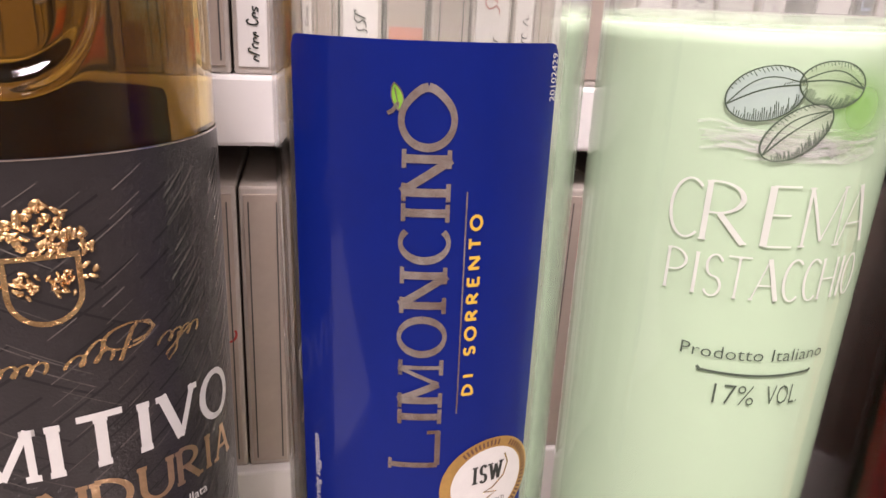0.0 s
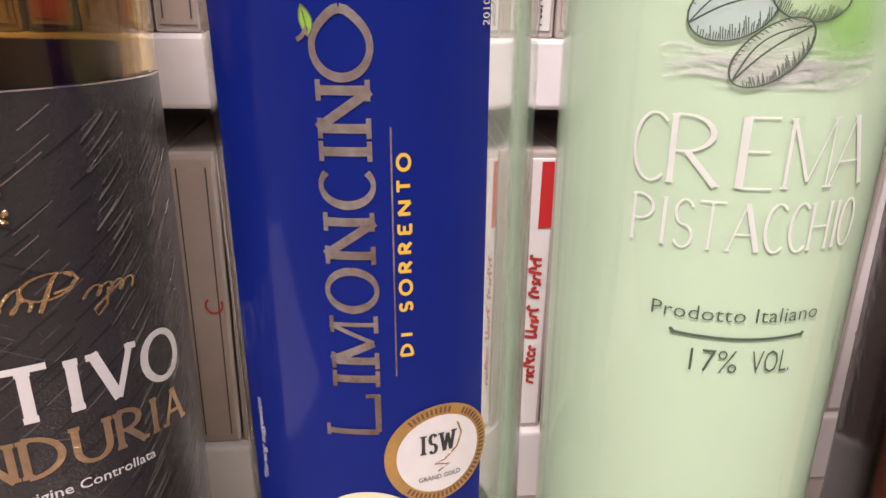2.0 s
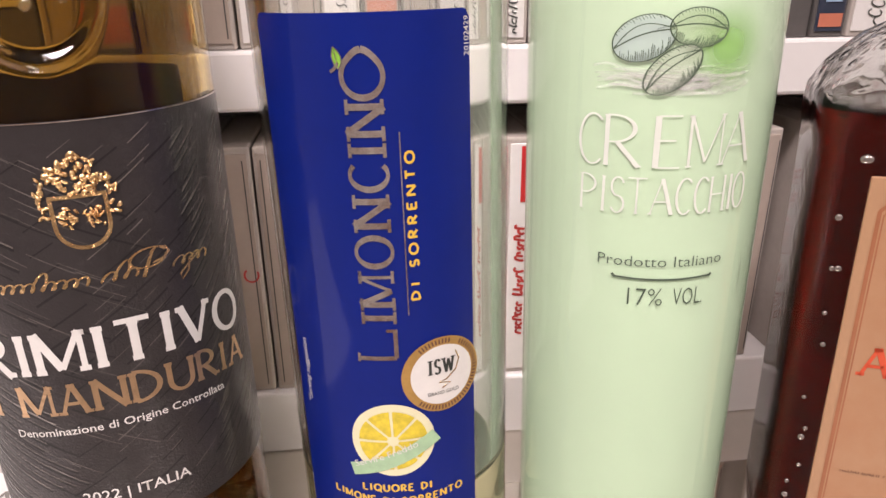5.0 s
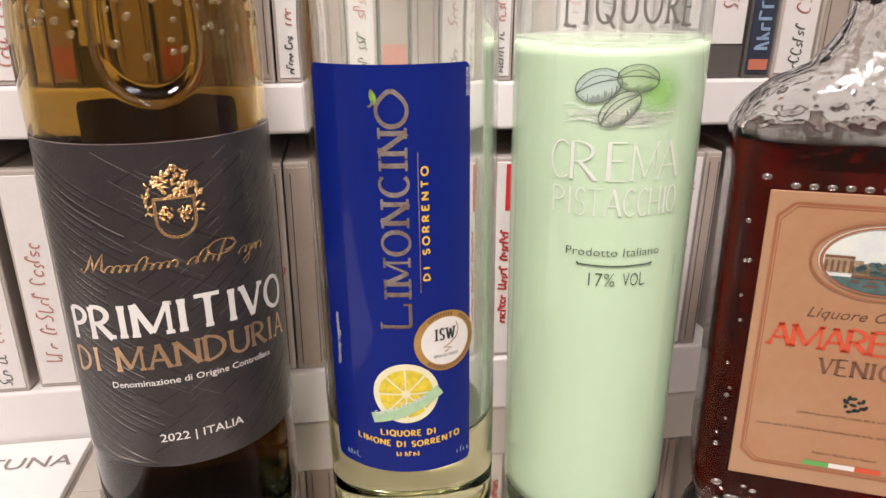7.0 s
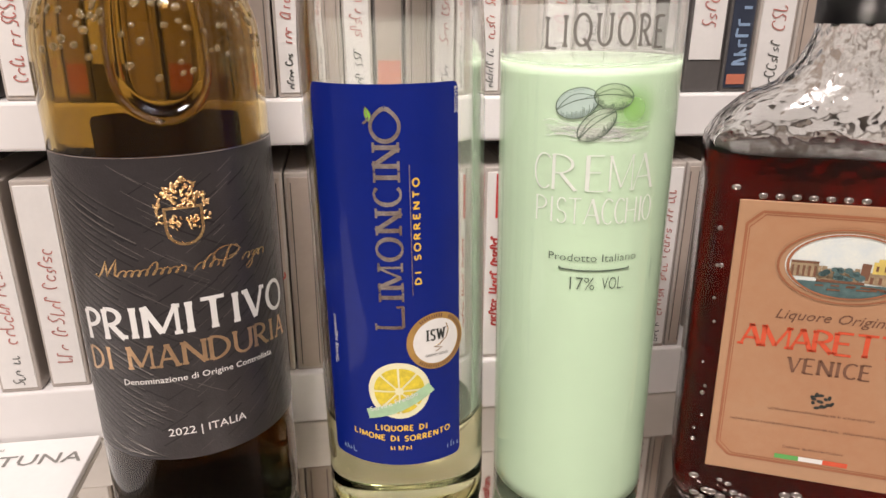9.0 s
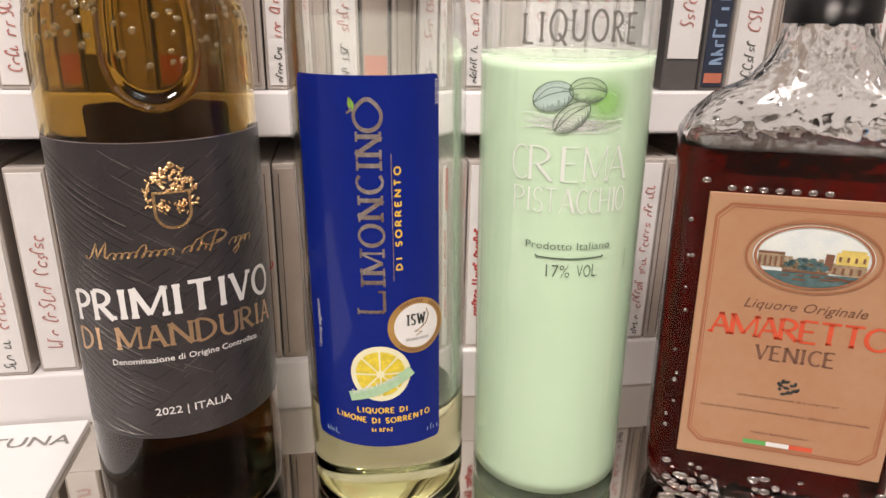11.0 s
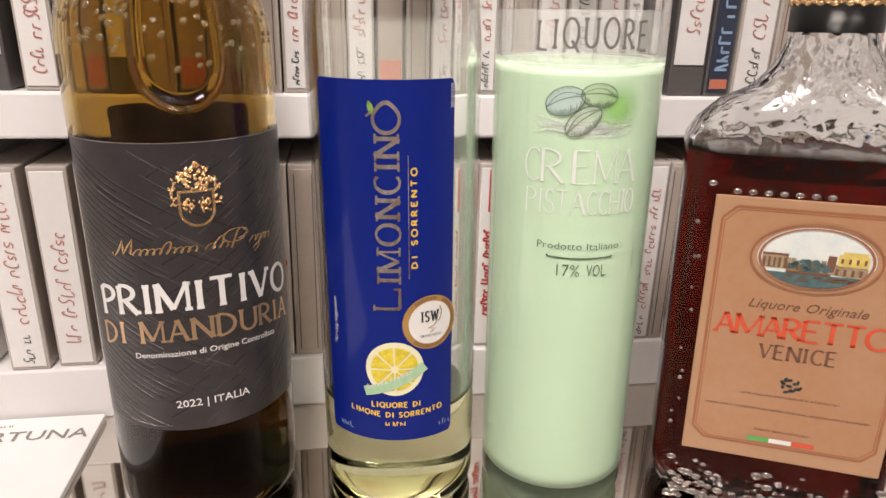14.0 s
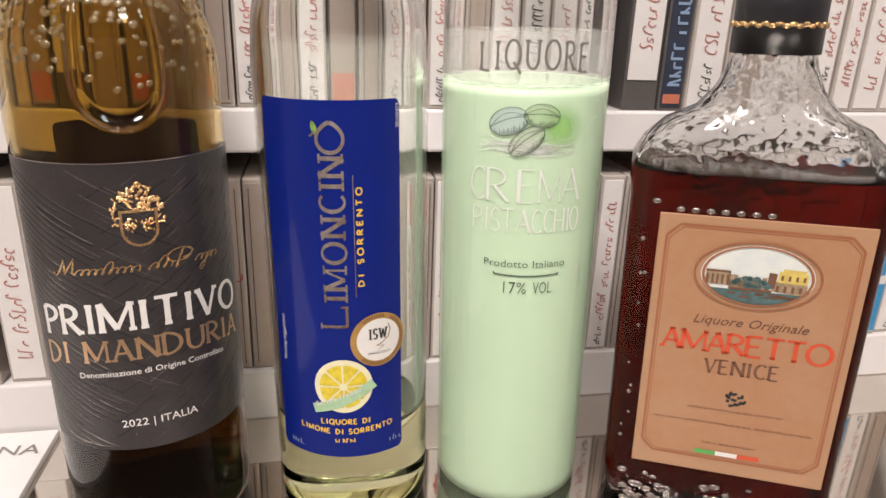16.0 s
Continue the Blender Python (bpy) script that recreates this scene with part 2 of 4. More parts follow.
def curve_points(points, step=0.0015):
    """Evenly spaced points on a smooth line through (radius, height) points."""
    pts = [Vector(p) for p in points]
    ways = [(pts[min(i + 1, len(pts) - 1)] - pts[max(i - 1, 0)]).normalized() for i in range(len(pts))]
    out = []
    for i in range(len(pts) - 1):
        p, q = pts[i], pts[i + 1]
        size = (q - p).length
        n = max(1, int(size / step))
        for k in range(n):
            t = k / n
            v = (2 * t ** 3 - 3 * t ** 2 + 1) * p + (t ** 3 - 2 * t ** 2 + t) * size * ways[i] + (3 * t ** 2 - 2 * t ** 3) * q + (t ** 3 - t ** 2) * size * ways[i + 1]
            out.append((max(v.x, 0.0), v.y))
    out.append(tuple(points[-1]))
    return out


# Flat drawings: bmeshes in x (along the writing) and y (up), later laid on a surface.
def quad(bm, a, b, width):
    """A bar from a to b, cut into short pieces so that it can follow a curve."""
    a, b = Vector(a), Vector(b)
    d = b - a
    n = max(1, int(d.length / 0.0018))
    s = Vector((-d.y, d.x)).normalized() * width / 2
    rows = [(bm.verts.new((*(a + d * k / n + s), 0)), bm.verts.new((*(a + d * k / n - s), 0))) for k in range(n + 1)]
    for p, q in zip(rows, rows[1:]):
        bm.faces.new((p[0], p[1], q[1], q[0]))


def stroke(bm, pts, width, thin=None):
    """A line through points; with thin, the width swells on steep pieces like a pen's."""
    pts = [Vector(p) for p in pts]
    sides = []
    for i, p in enumerate(pts):
        d = (pts[min(i + 1, len(pts) - 1)] - pts[max(i - 1, 0)]).normalized()
        w = width if thin is None else thin + (width - thin) * abs(d.y) ** 1.5
        s = Vector((-d.y, d.x)) * w / 2
        sides.append((bm.verts.new((*(p + s), 0)), bm.verts.new((*(p - s), 0))))
    for p, q in zip(sides, sides[1:]):
        bm.faces.new((p[0], p[1], q[1], q[0]))


def ellipse(bm, cx, cy, rx, ry, turn=0.0, inner=0.0, n=48, a0=0.0, a1=360.0, dome=0.0):
    """A disc, or a ring where inner is above nought, in rings of faces."""
    steps = max(3 if dome else 2, int(rx / 0.0018))
    c, s = math.cos(radians(turn)), math.sin(radians(turn))
    rows = []
    for i in range(steps + 1):
        f = max(inner + (1 - inner) * i / steps, 1e-4)
        rows.append([bm.verts.new((cx + f * (rx * math.cos(a) * c - ry * math.sin(a) * s), cy + f * (rx * math.cos(a) * s + ry * math.sin(a) * c), dome * (1 - f * f)))
                     for a in (radians(a0 + (a1 - a0) * k / n) for k in range(n + 1))])
    for lo, hi in zip(rows, rows[1:]):
        for k in range(n):
            bm.faces.new((lo[k], hi[k], hi[k + 1], lo[k + 1]))


GLYPHS = {
    "A": ".7;0,0 .35,1;.35,1 .7,0;.13,.36 .57,.36", "C": ".66;@.42,.5,.42,.5,50,310", "D": ".74;0,0 0,1;@0,.5,.7,.5,-90,90",
    "E": ".58;0,0 0,1;0,1 .55,1;0,.53 .45,.53;0,0 .58,0", "H": ".7;0,0 0,1;.7,0 .7,1;0,.5 .7,.5", "I": ".2;.1,0 .1,1",
    "L": ".58;0,0 0,1;0,0 .58,0", "M": ".9;0,0 0,1;0,1 .45,.1;.45,.1 .9,1;.9,1 .9,0", "N": ".74;0,0 0,1;0,1 .74,0;.74,0 .74,1",
    "O": ".9;@.45,.5,.45,.5,0,360", "P": ".55;0,0 0,1;@.12,.74,.42,.26,-90,90;0,1 .12,1;0,.48 .12,.48", "Q": ".9;@.45,.5,.45,.5,0,360;.5,.25 .95,-.15",
    "R": ".62;0,0 0,1;@.12,.74,.4,.26,-90,90;0,1 .12,1;0,.48 .12,.48;.2,.48 .62,0", "S": ".5;@.26,.74,.24,.26,25,270;@.26,.24,.25,.24,90,-155",
    "T": ".7;.35,0 .35,1;0,1 .7,1", "U": ".7;0,1 0,.35;.7,1 .7,.35;@.35,.35,.35,.35,180,360", "V": ".7;0,1 .35,0;.35,0 .7,1",
    "W": "1.1;0,1 .28,0;.28,0 .55,.9;.55,.9 .82,0;.82,0 1.1,1",
    "Z": ".6;0,1 .6,1;.6,1 0,0;0,0 .6,0",
}


def lettering(bm, words, length, height, bold=0.14, thin=0.07, serif=0.2, space=0.3, at=(0, 0), rise=None, squeeze=1.0):
    """Drawn capitals with slab or hair serifs, fitted into a length, from at to the right. rise gives the base line's lift."""
    widths = [(float(GLYPHS[c].split(";")[0]) * squeeze if c != " " else 0.35) for c in words]
    total = sum(widths) + space * (len(words) - 1)
    kx, x = length / total, 0.0
    for c, w in zip(words, widths):
        if c != " ":
            lift = rise((x + w / 2) / total) if rise else 0.0
            place = lambda px, py: (at[0] + (x + px * squeeze) * kx, at[1] + lift + py * height)
            for s in GLYPHS[c].split(";")[1:]:
                if s[0] == "@":
                    cx, cy, rx, ry, a0, a1 = (float(v) for v in s[1:].split(","))
                    stroke(bm, [place(cx + rx * math.cos(radians(a0 + (a1 - a0) * k / 22)), cy + ry * math.sin(radians(a0 + (a1 - a0) * k / 22))) for k in range(23)],
                           bold * height, thin * height)
                    continue
                (x0, y0), (x1, y1) = (tuple(float(v) for v in p.split(",")) for p in s.split())
                steep = abs(y1 - y0) > 0.3
                back = c in "AMV" and steep and ((x1 > x0) == (y1 > y0))
                wide = (bold if steep and not (back and serif < 0.3) else thin) * height
                quad(bm, place(x0, y0), place(x1, y1), wide)
                if steep and serif and not (c == "N" and x0 != x1):
                    for px, py in ((x0, y0), (x1, y1)):
                        if py in (0.0, 1.0) and not (c in "MVW" and px in (0.45, 0.35, 0.28, 0.82) and py < 0.5):
                            q = place(px, py)
                            inset = thin * height / 2 * (1 if py == 0 else -1)
                            quad(bm, (q[0] - serif * height, q[1] + inset), (q[0] + serif * height, q[1] + inset), thin * height)
        x += w + space


def type_set(bm, words, length, height, at=(0, 0), shear=0.0, weight=0.0):
    """Plain type from the built-in font, fitted into a length and a capital height."""
    cu = bpy.data.curves.new("type", "FONT")
    cu.body, cu.size, cu.shear, cu.offset, cu.resolution_u = words, 1.0, shear, weight, 2
    ob = new("type", cu)
    me = bpy.data.meshes.new_from_object(ob.evaluated_get(bpy.context.evaluated_depsgraph_get()))
    bpy.data.objects.remove(ob)
    bpy.data.curves.remove(cu)
    co = np.array([v.co[:2] for v in me.vertices])
    lo, hi = co.min(0), co.max(0)
    k = length / (hi[0] - lo[0])
    vs = [bm.verts.new((at[0] + (x - lo[0]) * k, at[1] + y * height / 0.73, 0)) for x, y in co]
    for f in me.polygons:
        try:
            bm.faces.new([vs[i] for i in f.vertices])
        except ValueError:
            pass
    bpy.data.meshes.remove(me)


def bars(bm, length, height, at=(0, 0), seed=1, shear=0.0, weight=0.2):
    """Writing that cannot be read: short bars, letter by letter."""
    rnd = random.Random(seed)
    x = 0.0
    while x < length:
        w = height * rnd.uniform(0.25, 0.55)
        if rnd.random() < 0.14:
            x += w
            continue
        h = height * rnd.uniform(0.6, 1.0)
        quad(bm, (at[0] + x, at[1]), (at[0] + x + shear * h, at[1] + h), height * weight)
        kind = rnd.random()
        if kind < 0.45:
            yy = at[1] + h * rnd.choice((0.05, 0.5, 0.95))
            quad(bm, (at[0] + x, yy), (at[0] + x + w, yy + rnd.uniform(-0.2, 0.2) * h), height * weight * 0.8)
        elif kind < 0.85:
            quad(bm, (at[0] + x + w, at[1] + rnd.uniform(-0.1, 0.2) * h), (at[0] + x + rnd.uniform(0, 0.3) * w, at[1] + h * rnd.uniform(0.5, 1.0)), height * weight * 0.9)
        x += w + height * 0.25


def scribble(bm, length, height, at=(0, 0), seed=1, width=0.0006):
    """Handwriting that cannot be read: rounded, slanting strokes of uneven size, in short words."""
    rnd = random.Random(seed)
    x, left = 0.0, rnd.randint(3, 7)
    while x < length:
        w, h = height * rnd.uniform(0.28, 0.55), height * rnd.choice((0.5, 0.55, 0.6, 0.95, 1.05))
        px, py, lean = at[0] + x, at[1] + rnd.uniform(-0.08, 0.08) * height, rnd.uniform(0.05, 0.35)
        kind, turn = rnd.random(), rnd.uniform(0.6, 1.0)
        if kind < 0.35:
            line = [(0.5 + 0.5 * math.cos(0.6 + 0.45 * k), 0.5 + 0.5 * math.sin(0.6 + 0.45 * k)) for k in range(int(13 * turn))]
        elif kind < 0.65:
            line = [(0, 0), (0.05, 0.5), (0.12, 1.0), (0.3, 0.95), (0.55, 1.0), (0.8, 0.8), (0.85, 0.4), (0.95, 0.0)][:int(8 * turn)]
        elif kind < 0.85:
            line = [(0.9, 0.95), (0.4, 1.0), (0.1, 0.75), (0.4, 0.5), (0.85, 0.3), (0.6, 0.02), (0.05, 0.05)]
        else:
            line = [(0.1, 1.0), (0.1, 0.4), (0.2, 0.02), (0.6, 0.0), (0.95, 0.2)]
        stroke(bm, [(px + u * w + v * h * lean, py + v * h) for u, v in line], width)
        x, left = x + w + height * 0.12, left - 1
        if left <= 0:
            x, left = x + height * 0.6, rnd.randint(3, 7)


def turned(bm, degrees):
    bmesh.ops.rotate(bm, verts=bm.verts, cent=(0, 0, 0), matrix=Matrix.Rotation(radians(degrees), 3, "Z"))
    return bm


def wrapped(bm, radius, theta, z):
    """Lays a flat drawing on a cylinder, its origin at the angle theta and the height z."""
    for v in bm.verts:
        a = radians(theta) + v.co.x / radius
        rr = radius + v.co.z
        v.co = (rr * math.sin(a), -rr * math.cos(a), z + v.co.y)
    bmesh.ops.recalc_face_normals(bm, faces=bm.faces)
    out = [f for f in bm.faces if f.normal.x * f.calc_center_median().x + f.normal.y * f.calc_center_median().y < 0]
    bmesh.ops.reverse_faces(bm, faces=out)
    return bm


def arched(bm, drop, half):
    """Bends a line of writing down towards both ends."""
    for v in bm.verts:
        v.co.y -= drop * (v.co.x / half) ** 2
    return bm


def arc(radius, degrees):
    return radius * radians(degrees)


def sheet(width, height, corner=0.002, n=40):
    """A flat label with clipped corners, cut into strips."""
    bm = bmesh.new()
    cols = []
    for k in range(n + 1):
        x = width * k / n
        e = max(0.0, corner - min(x, width - x))
        e = corner - math.sqrt(max(0.0, corner ** 2 - e ** 2))
        cols.append([bm.verts.new((x, e + (height - 2 * e) * j / 12, 0)) for j in range(13)])
    for a, b in zip(cols, cols[1:]):
        for j in range(12):
            bm.faces.new((a[j], b[j], b[j + 1], a[j + 1]))
    return bm


# ---- setting ----
tagged(part("tabletop", box(-0.75, 0.95, -0.62, 0.36, -0.012, 0.0, 0.001), MIRROR, None, smooth=False),
       "mirror-glass tabletop under the bottles and the shelf", "tabletop", kind="structure")
tagged(part("table_base", box(-0.73, 0.93, -0.60, 0.34, -0.80, -0.0125, 0.002), WHITE_LACQUER, None, smooth=False),
       "white lacquered cabinet under the mirror top", "cabinet", kind="structure")
tagged(part("floor", box(-2.2, 2.2, -3.2, 0.5, -0.9, -0.80), FLOOR_WOOD, None, smooth=False), "brown wooden floor", "floor", kind="structure")
tagged(part("ceiling", box(-2.2, 2.2, -3.2, 0.5, 1.7, 1.8), WALL_PAINT, None, smooth=False), "plain off-white ceiling", "ceiling", kind="structure")
for name, a in (("wall_north", (-2.2, 2.2, 0.38, 0.5)), ("wall_south", (-2.2, 2.2, -3.2, -3.1)), ("wall_west", (-2.2, -2.1, -3.1, 0.38)), ("wall_east", (2.1, 2.2, -3.1, 0.38))):
    tagged(part(name, box(*a, -0.80, 1.70), WALL_PAINT, None, smooth=False), "plain off-white painted wall", "wall", kind="structure")

# shelf unit
FRONT = 0.0965
shelf = thing("shelf_unit", pose(0, 0, 0), "white lacquered shelf unit filled with cassette tapes", "shelf")
part("bottom_board", box(-0.235, 0.44, FRONT, 0.26, 0.0, 0.0305, 0.0012), WHITE_LACQUER, shelf, smooth=False)
part("middle_board", box(-0.42, 0.60, FRONT, 0.26, 0.1535, 0.1755, 0.0015), WHITE_LACQUER, shelf, smooth=False)
part("top_board", box(-0.42, 0.60, FRONT, 0.26, 0.2985, 0.3205, 0.0015), WHITE_LACQUER, shelf, smooth=False)
part("side_panel", box(-0.235, -0.211, FRONT + 0.002, 0.26, 0.031, 0.153, 0.001), WHITE_LACQUER, shelf, smooth=False)
part("side_panel", box(0.415, 0.44, FRONT + 0.002, 0.26, 0.031, 0.153, 0.001), WHITE_LACQUER, shelf, smooth=False)
part("side_panel", box(-0.42, -0.398, FRONT + 0.002, 0.26, 0.176, 0.298, 0.001), WHITE_LACQUER, shelf, smooth=False)
part("side_panel", box(0.578, 0.60, FRONT + 0.002, 0.26, 0.176, 0.298, 0.001), WHITE_LACQUER, shelf, smooth=False)
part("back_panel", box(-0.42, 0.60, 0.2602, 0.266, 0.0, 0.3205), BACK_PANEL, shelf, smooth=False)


# cassette tapes
def cassette(x0, x1, z, style, seed):
    rnd = random.Random(seed)
    w = x1 - x0 - 0.0008
    back = rnd.uniform(0.0015, 0.004)
    look_of = {"white": ("white card spine with red handwriting", CARD_WHITE), "black": ("white card spine with black handwriting", CARD_WHITE),
               "grey": ("plain grey spine", CARD_GREY), "marked": ("grey spine with one red letter", CARD_GREY), "navy": ("navy spine with pale blue writing", CARD_NAVY),
               "insert": ("clear case with a short white card", CARD_WHITE), "tab": ("white spine with a red corner tab", CARD_WHITE),
               "blue": ("white spine with a bright blue foot", CARD_WHITE), "redblock": ("dark spine with an orange block", CARD_GREY)}
    text, card = look_of[style]
    t = thing("cassette_tape", pose(x0 + w / 2, FRONT + back, z, 0, 0, rnd.uniform(-0.6, 0.6)), "boxed cassette tape, " + text, "cassette", "cassette tapes on the shelf")
    dark = style in ("insert", "navy", "redblock")
    part("case", box(-w / 2, w / 2, 0.0, 0.070, 0.0, 0.109, 0.0009), CASE_DARK if dark else CASE_PLASTIC, t, smooth=False)
    low = 0.016 if style == "insert" else 0.0022
    c = part("spine_card", box(-w / 2 + 0.0014, w / 2 - 0.0014, -0.0006, 0.0005, low, 0.1065, 0.0003), card, t, smooth=False)

    def ink(kind, mat, marks):
        bm = bmesh.new()
        for m in marks:
            m(bm)
        turned(bm, 90)
        for v in bm.verts:
            v.co = (v.co.x, -0.0009, v.co.y)
        part(kind, bm, mat, t, smooth=False, kind="stuff" if kind == "handwriting" else "")
    half = w * 0.26
    if style in ("white", "tab", "black", "insert"):
        a = rnd.uniform(0.008, 0.034) + (0.018 if style == "insert" else 0)
        b = rnd.uniform(0.070, 0.100) if style != "tab" else 0.072
        main = BLACK_INK if style == "black" else STRONG_RED if style == "tab" else RED_INK
        ink("handwriting", main, [lambda bm: scribble(bm, b - a, w * 0.36, (a, -half * 0.7), seed + 5, 0.0011 if style == "tab" else 0.0006)])
        if style == "white" and a > 0.016:
            ink("handwriting", BLACK_INK, [lambda bm: scribble(bm, a - 0.010, w * 0.27, (0.004, -half * 0.6), seed + 9, 0.0005)])
    if style in ("grey", "marked"):
        for side in (-1, 1):
            ink("case_ridge", CASE_DARK, [lambda bm: quad(bm, (0.004, side * w * 0.30), (0.104, side * w * 0.30), 0.0005)])
    if style == "marked":
        ink("red_mark", STRONG_RED, [lambda bm: stroke(bm, [(0.056 + 0.003 * math.cos(a), -0.003 + 0.0028 * math.sin(a)) for a in (0.7 + k * 0.35 for k in range(14))], 0.0008)])
    if style == "navy":
        ink("lettering", PALE_BLUE_INK, [lambda bm: bars(bm, 0.080, w * 0.5, (0.014, -half), seed, 0.0, 0.2)])
        ink("foot_stripe", ORANGE_INK, [lambda bm: quad(bm, (0.004, 0), (0.009, 0), w * 0.7)])
    if style == "tab":
        ink("corner_tab", CARD_RED, [lambda bm: quad(bm, (0.082, -w * 0.2), (0.1055, -w * 0.2), w * 0.42)])
    if style == "blue":
        ink("blue_foot", CARD_BLUE, [lambda bm: quad(bm, (0.003, 0), (0.036, 0), w * 0.88)])
        ink("blue_panel", CARD_BLUE, [lambda bm: quad(bm, (0.042, 0), (0.085, 0), w * 0.75)])
    if style == "redblock":
        ink("orange_block", ORANGE_INK, [lambda bm: quad(bm, (0.004, 0), (0.016, 0), w * 0.75)])
    return t


def row(z, start, pieces, seed):
    x = start
    for k, (width, style) in enumerate(pieces):
        if style != "gap":
            cassette(x, x + width, z, style, seed + k * 13)
        x += width


W = 0.0172
row(0.1756, -0.3960, [(W, "white"), (W, "black"), (W, "white"), (W, "white"), (W, "grey"), (W, "white"), (W, "black"), (W, "white"), (W, "white"), (W, "grey"),
                      (W, "white"), (W, "insert"), (0.0141, "insert")], 100)
row(0.1756, -0.1705, [(W, "white"), (W, "redblock"), (W, "insert"), (0.0172, "grey"), (W, "redblock"), (W, "grey"), (0.0142, "grey"), (0.0125, "white")], 300)
row(0.1756, -0.0418, [(0.0150, "grey"), (W, "white"), (W, "redblock"), (0.0150, "grey"), (W, "white")], 500)
row(0.1756, 0.0402, [(0.0130, "white"), (W, "grey"), (W, "white"), (W, "black"), (W, "white"), (0.0127, "black"), (0.0125, "gap"), (0.0205, "insert"),
                     (0.0150, "navy"), (0.0212, "white"), (W, "grey"), (W, "white"), (W, "white"), (0.0046, "gap"), (0.0140, "white"), (0.0140, "white"), (0.0190, "white"), (W, "black")], 700)
row(0.0306, -0.2050, [(0.0045, "gap"), (0.0200, "white"), (0.0030, "gap"), (0.0195, "white"), (0.0030, "gap"), (W, "white"), (W, "grey"), (W, "white"), (W, "black"), (0.0165, "white"),
                      (0.0160, "marked"), (0.0160, "grey"), (W, "white")], 900)
row(0.0306, -0.0180, [(W, "grey"), (W, "white"), (W, "white"), (0.0128, "grey"), (0.0128, "tab"), (W, "grey"), (W, "white"), (W, "white"), (W, "grey"), (0.0130, "grey"),
                      (0.0148, "white"), (0.0090, "grey"), (0.0130, "gap"), (W, "white"), (W, "white"), (W, "grey"), (W, "white"), (W, "white"), (W, "black"), (W, "white"), (W, "white"),
                      (0.0290, "blue"), (W, "white"), (W, "grey")], 1200)

# booklet on the table
booklet = thing("booklet", pose(-0.30, 0.0, 0.0), "white booklet with grey capitals lying on the mirror top", "booklet")
part("paper_block", box(-0.14, 0.1435, -0.12, 0.0945, 0.0, 0.0038, 0.0006), PAPER, booklet, smooth=False)
bm = bmesh.new()
type_set(bm, "FORTUNA", 0.066, 0.0085, (0.0745, 0.0733), weight=0.005)
for v in bm.verts:
    v.co.z = 0.0041
part("title", bm, GREY_INK, booklet, "grey printed capitals", smooth=False)
for k, (x, y, n) in enumerate(((0.05, 0.060, 0.05), (0.03, 0.086, 0.07), (0.02, 0.035, 0.085), (0.03, 0.027, 0.06), (0.04, 0.010, 0.07))):
    bm = bmesh.new()
    bars(bm, n, 0.0022, (x, y), 40 + k)
    for v in bm.verts:
        v.co.z = 0.0041
    part("small_print", bm, GREY_INK, booklet, smooth=False)

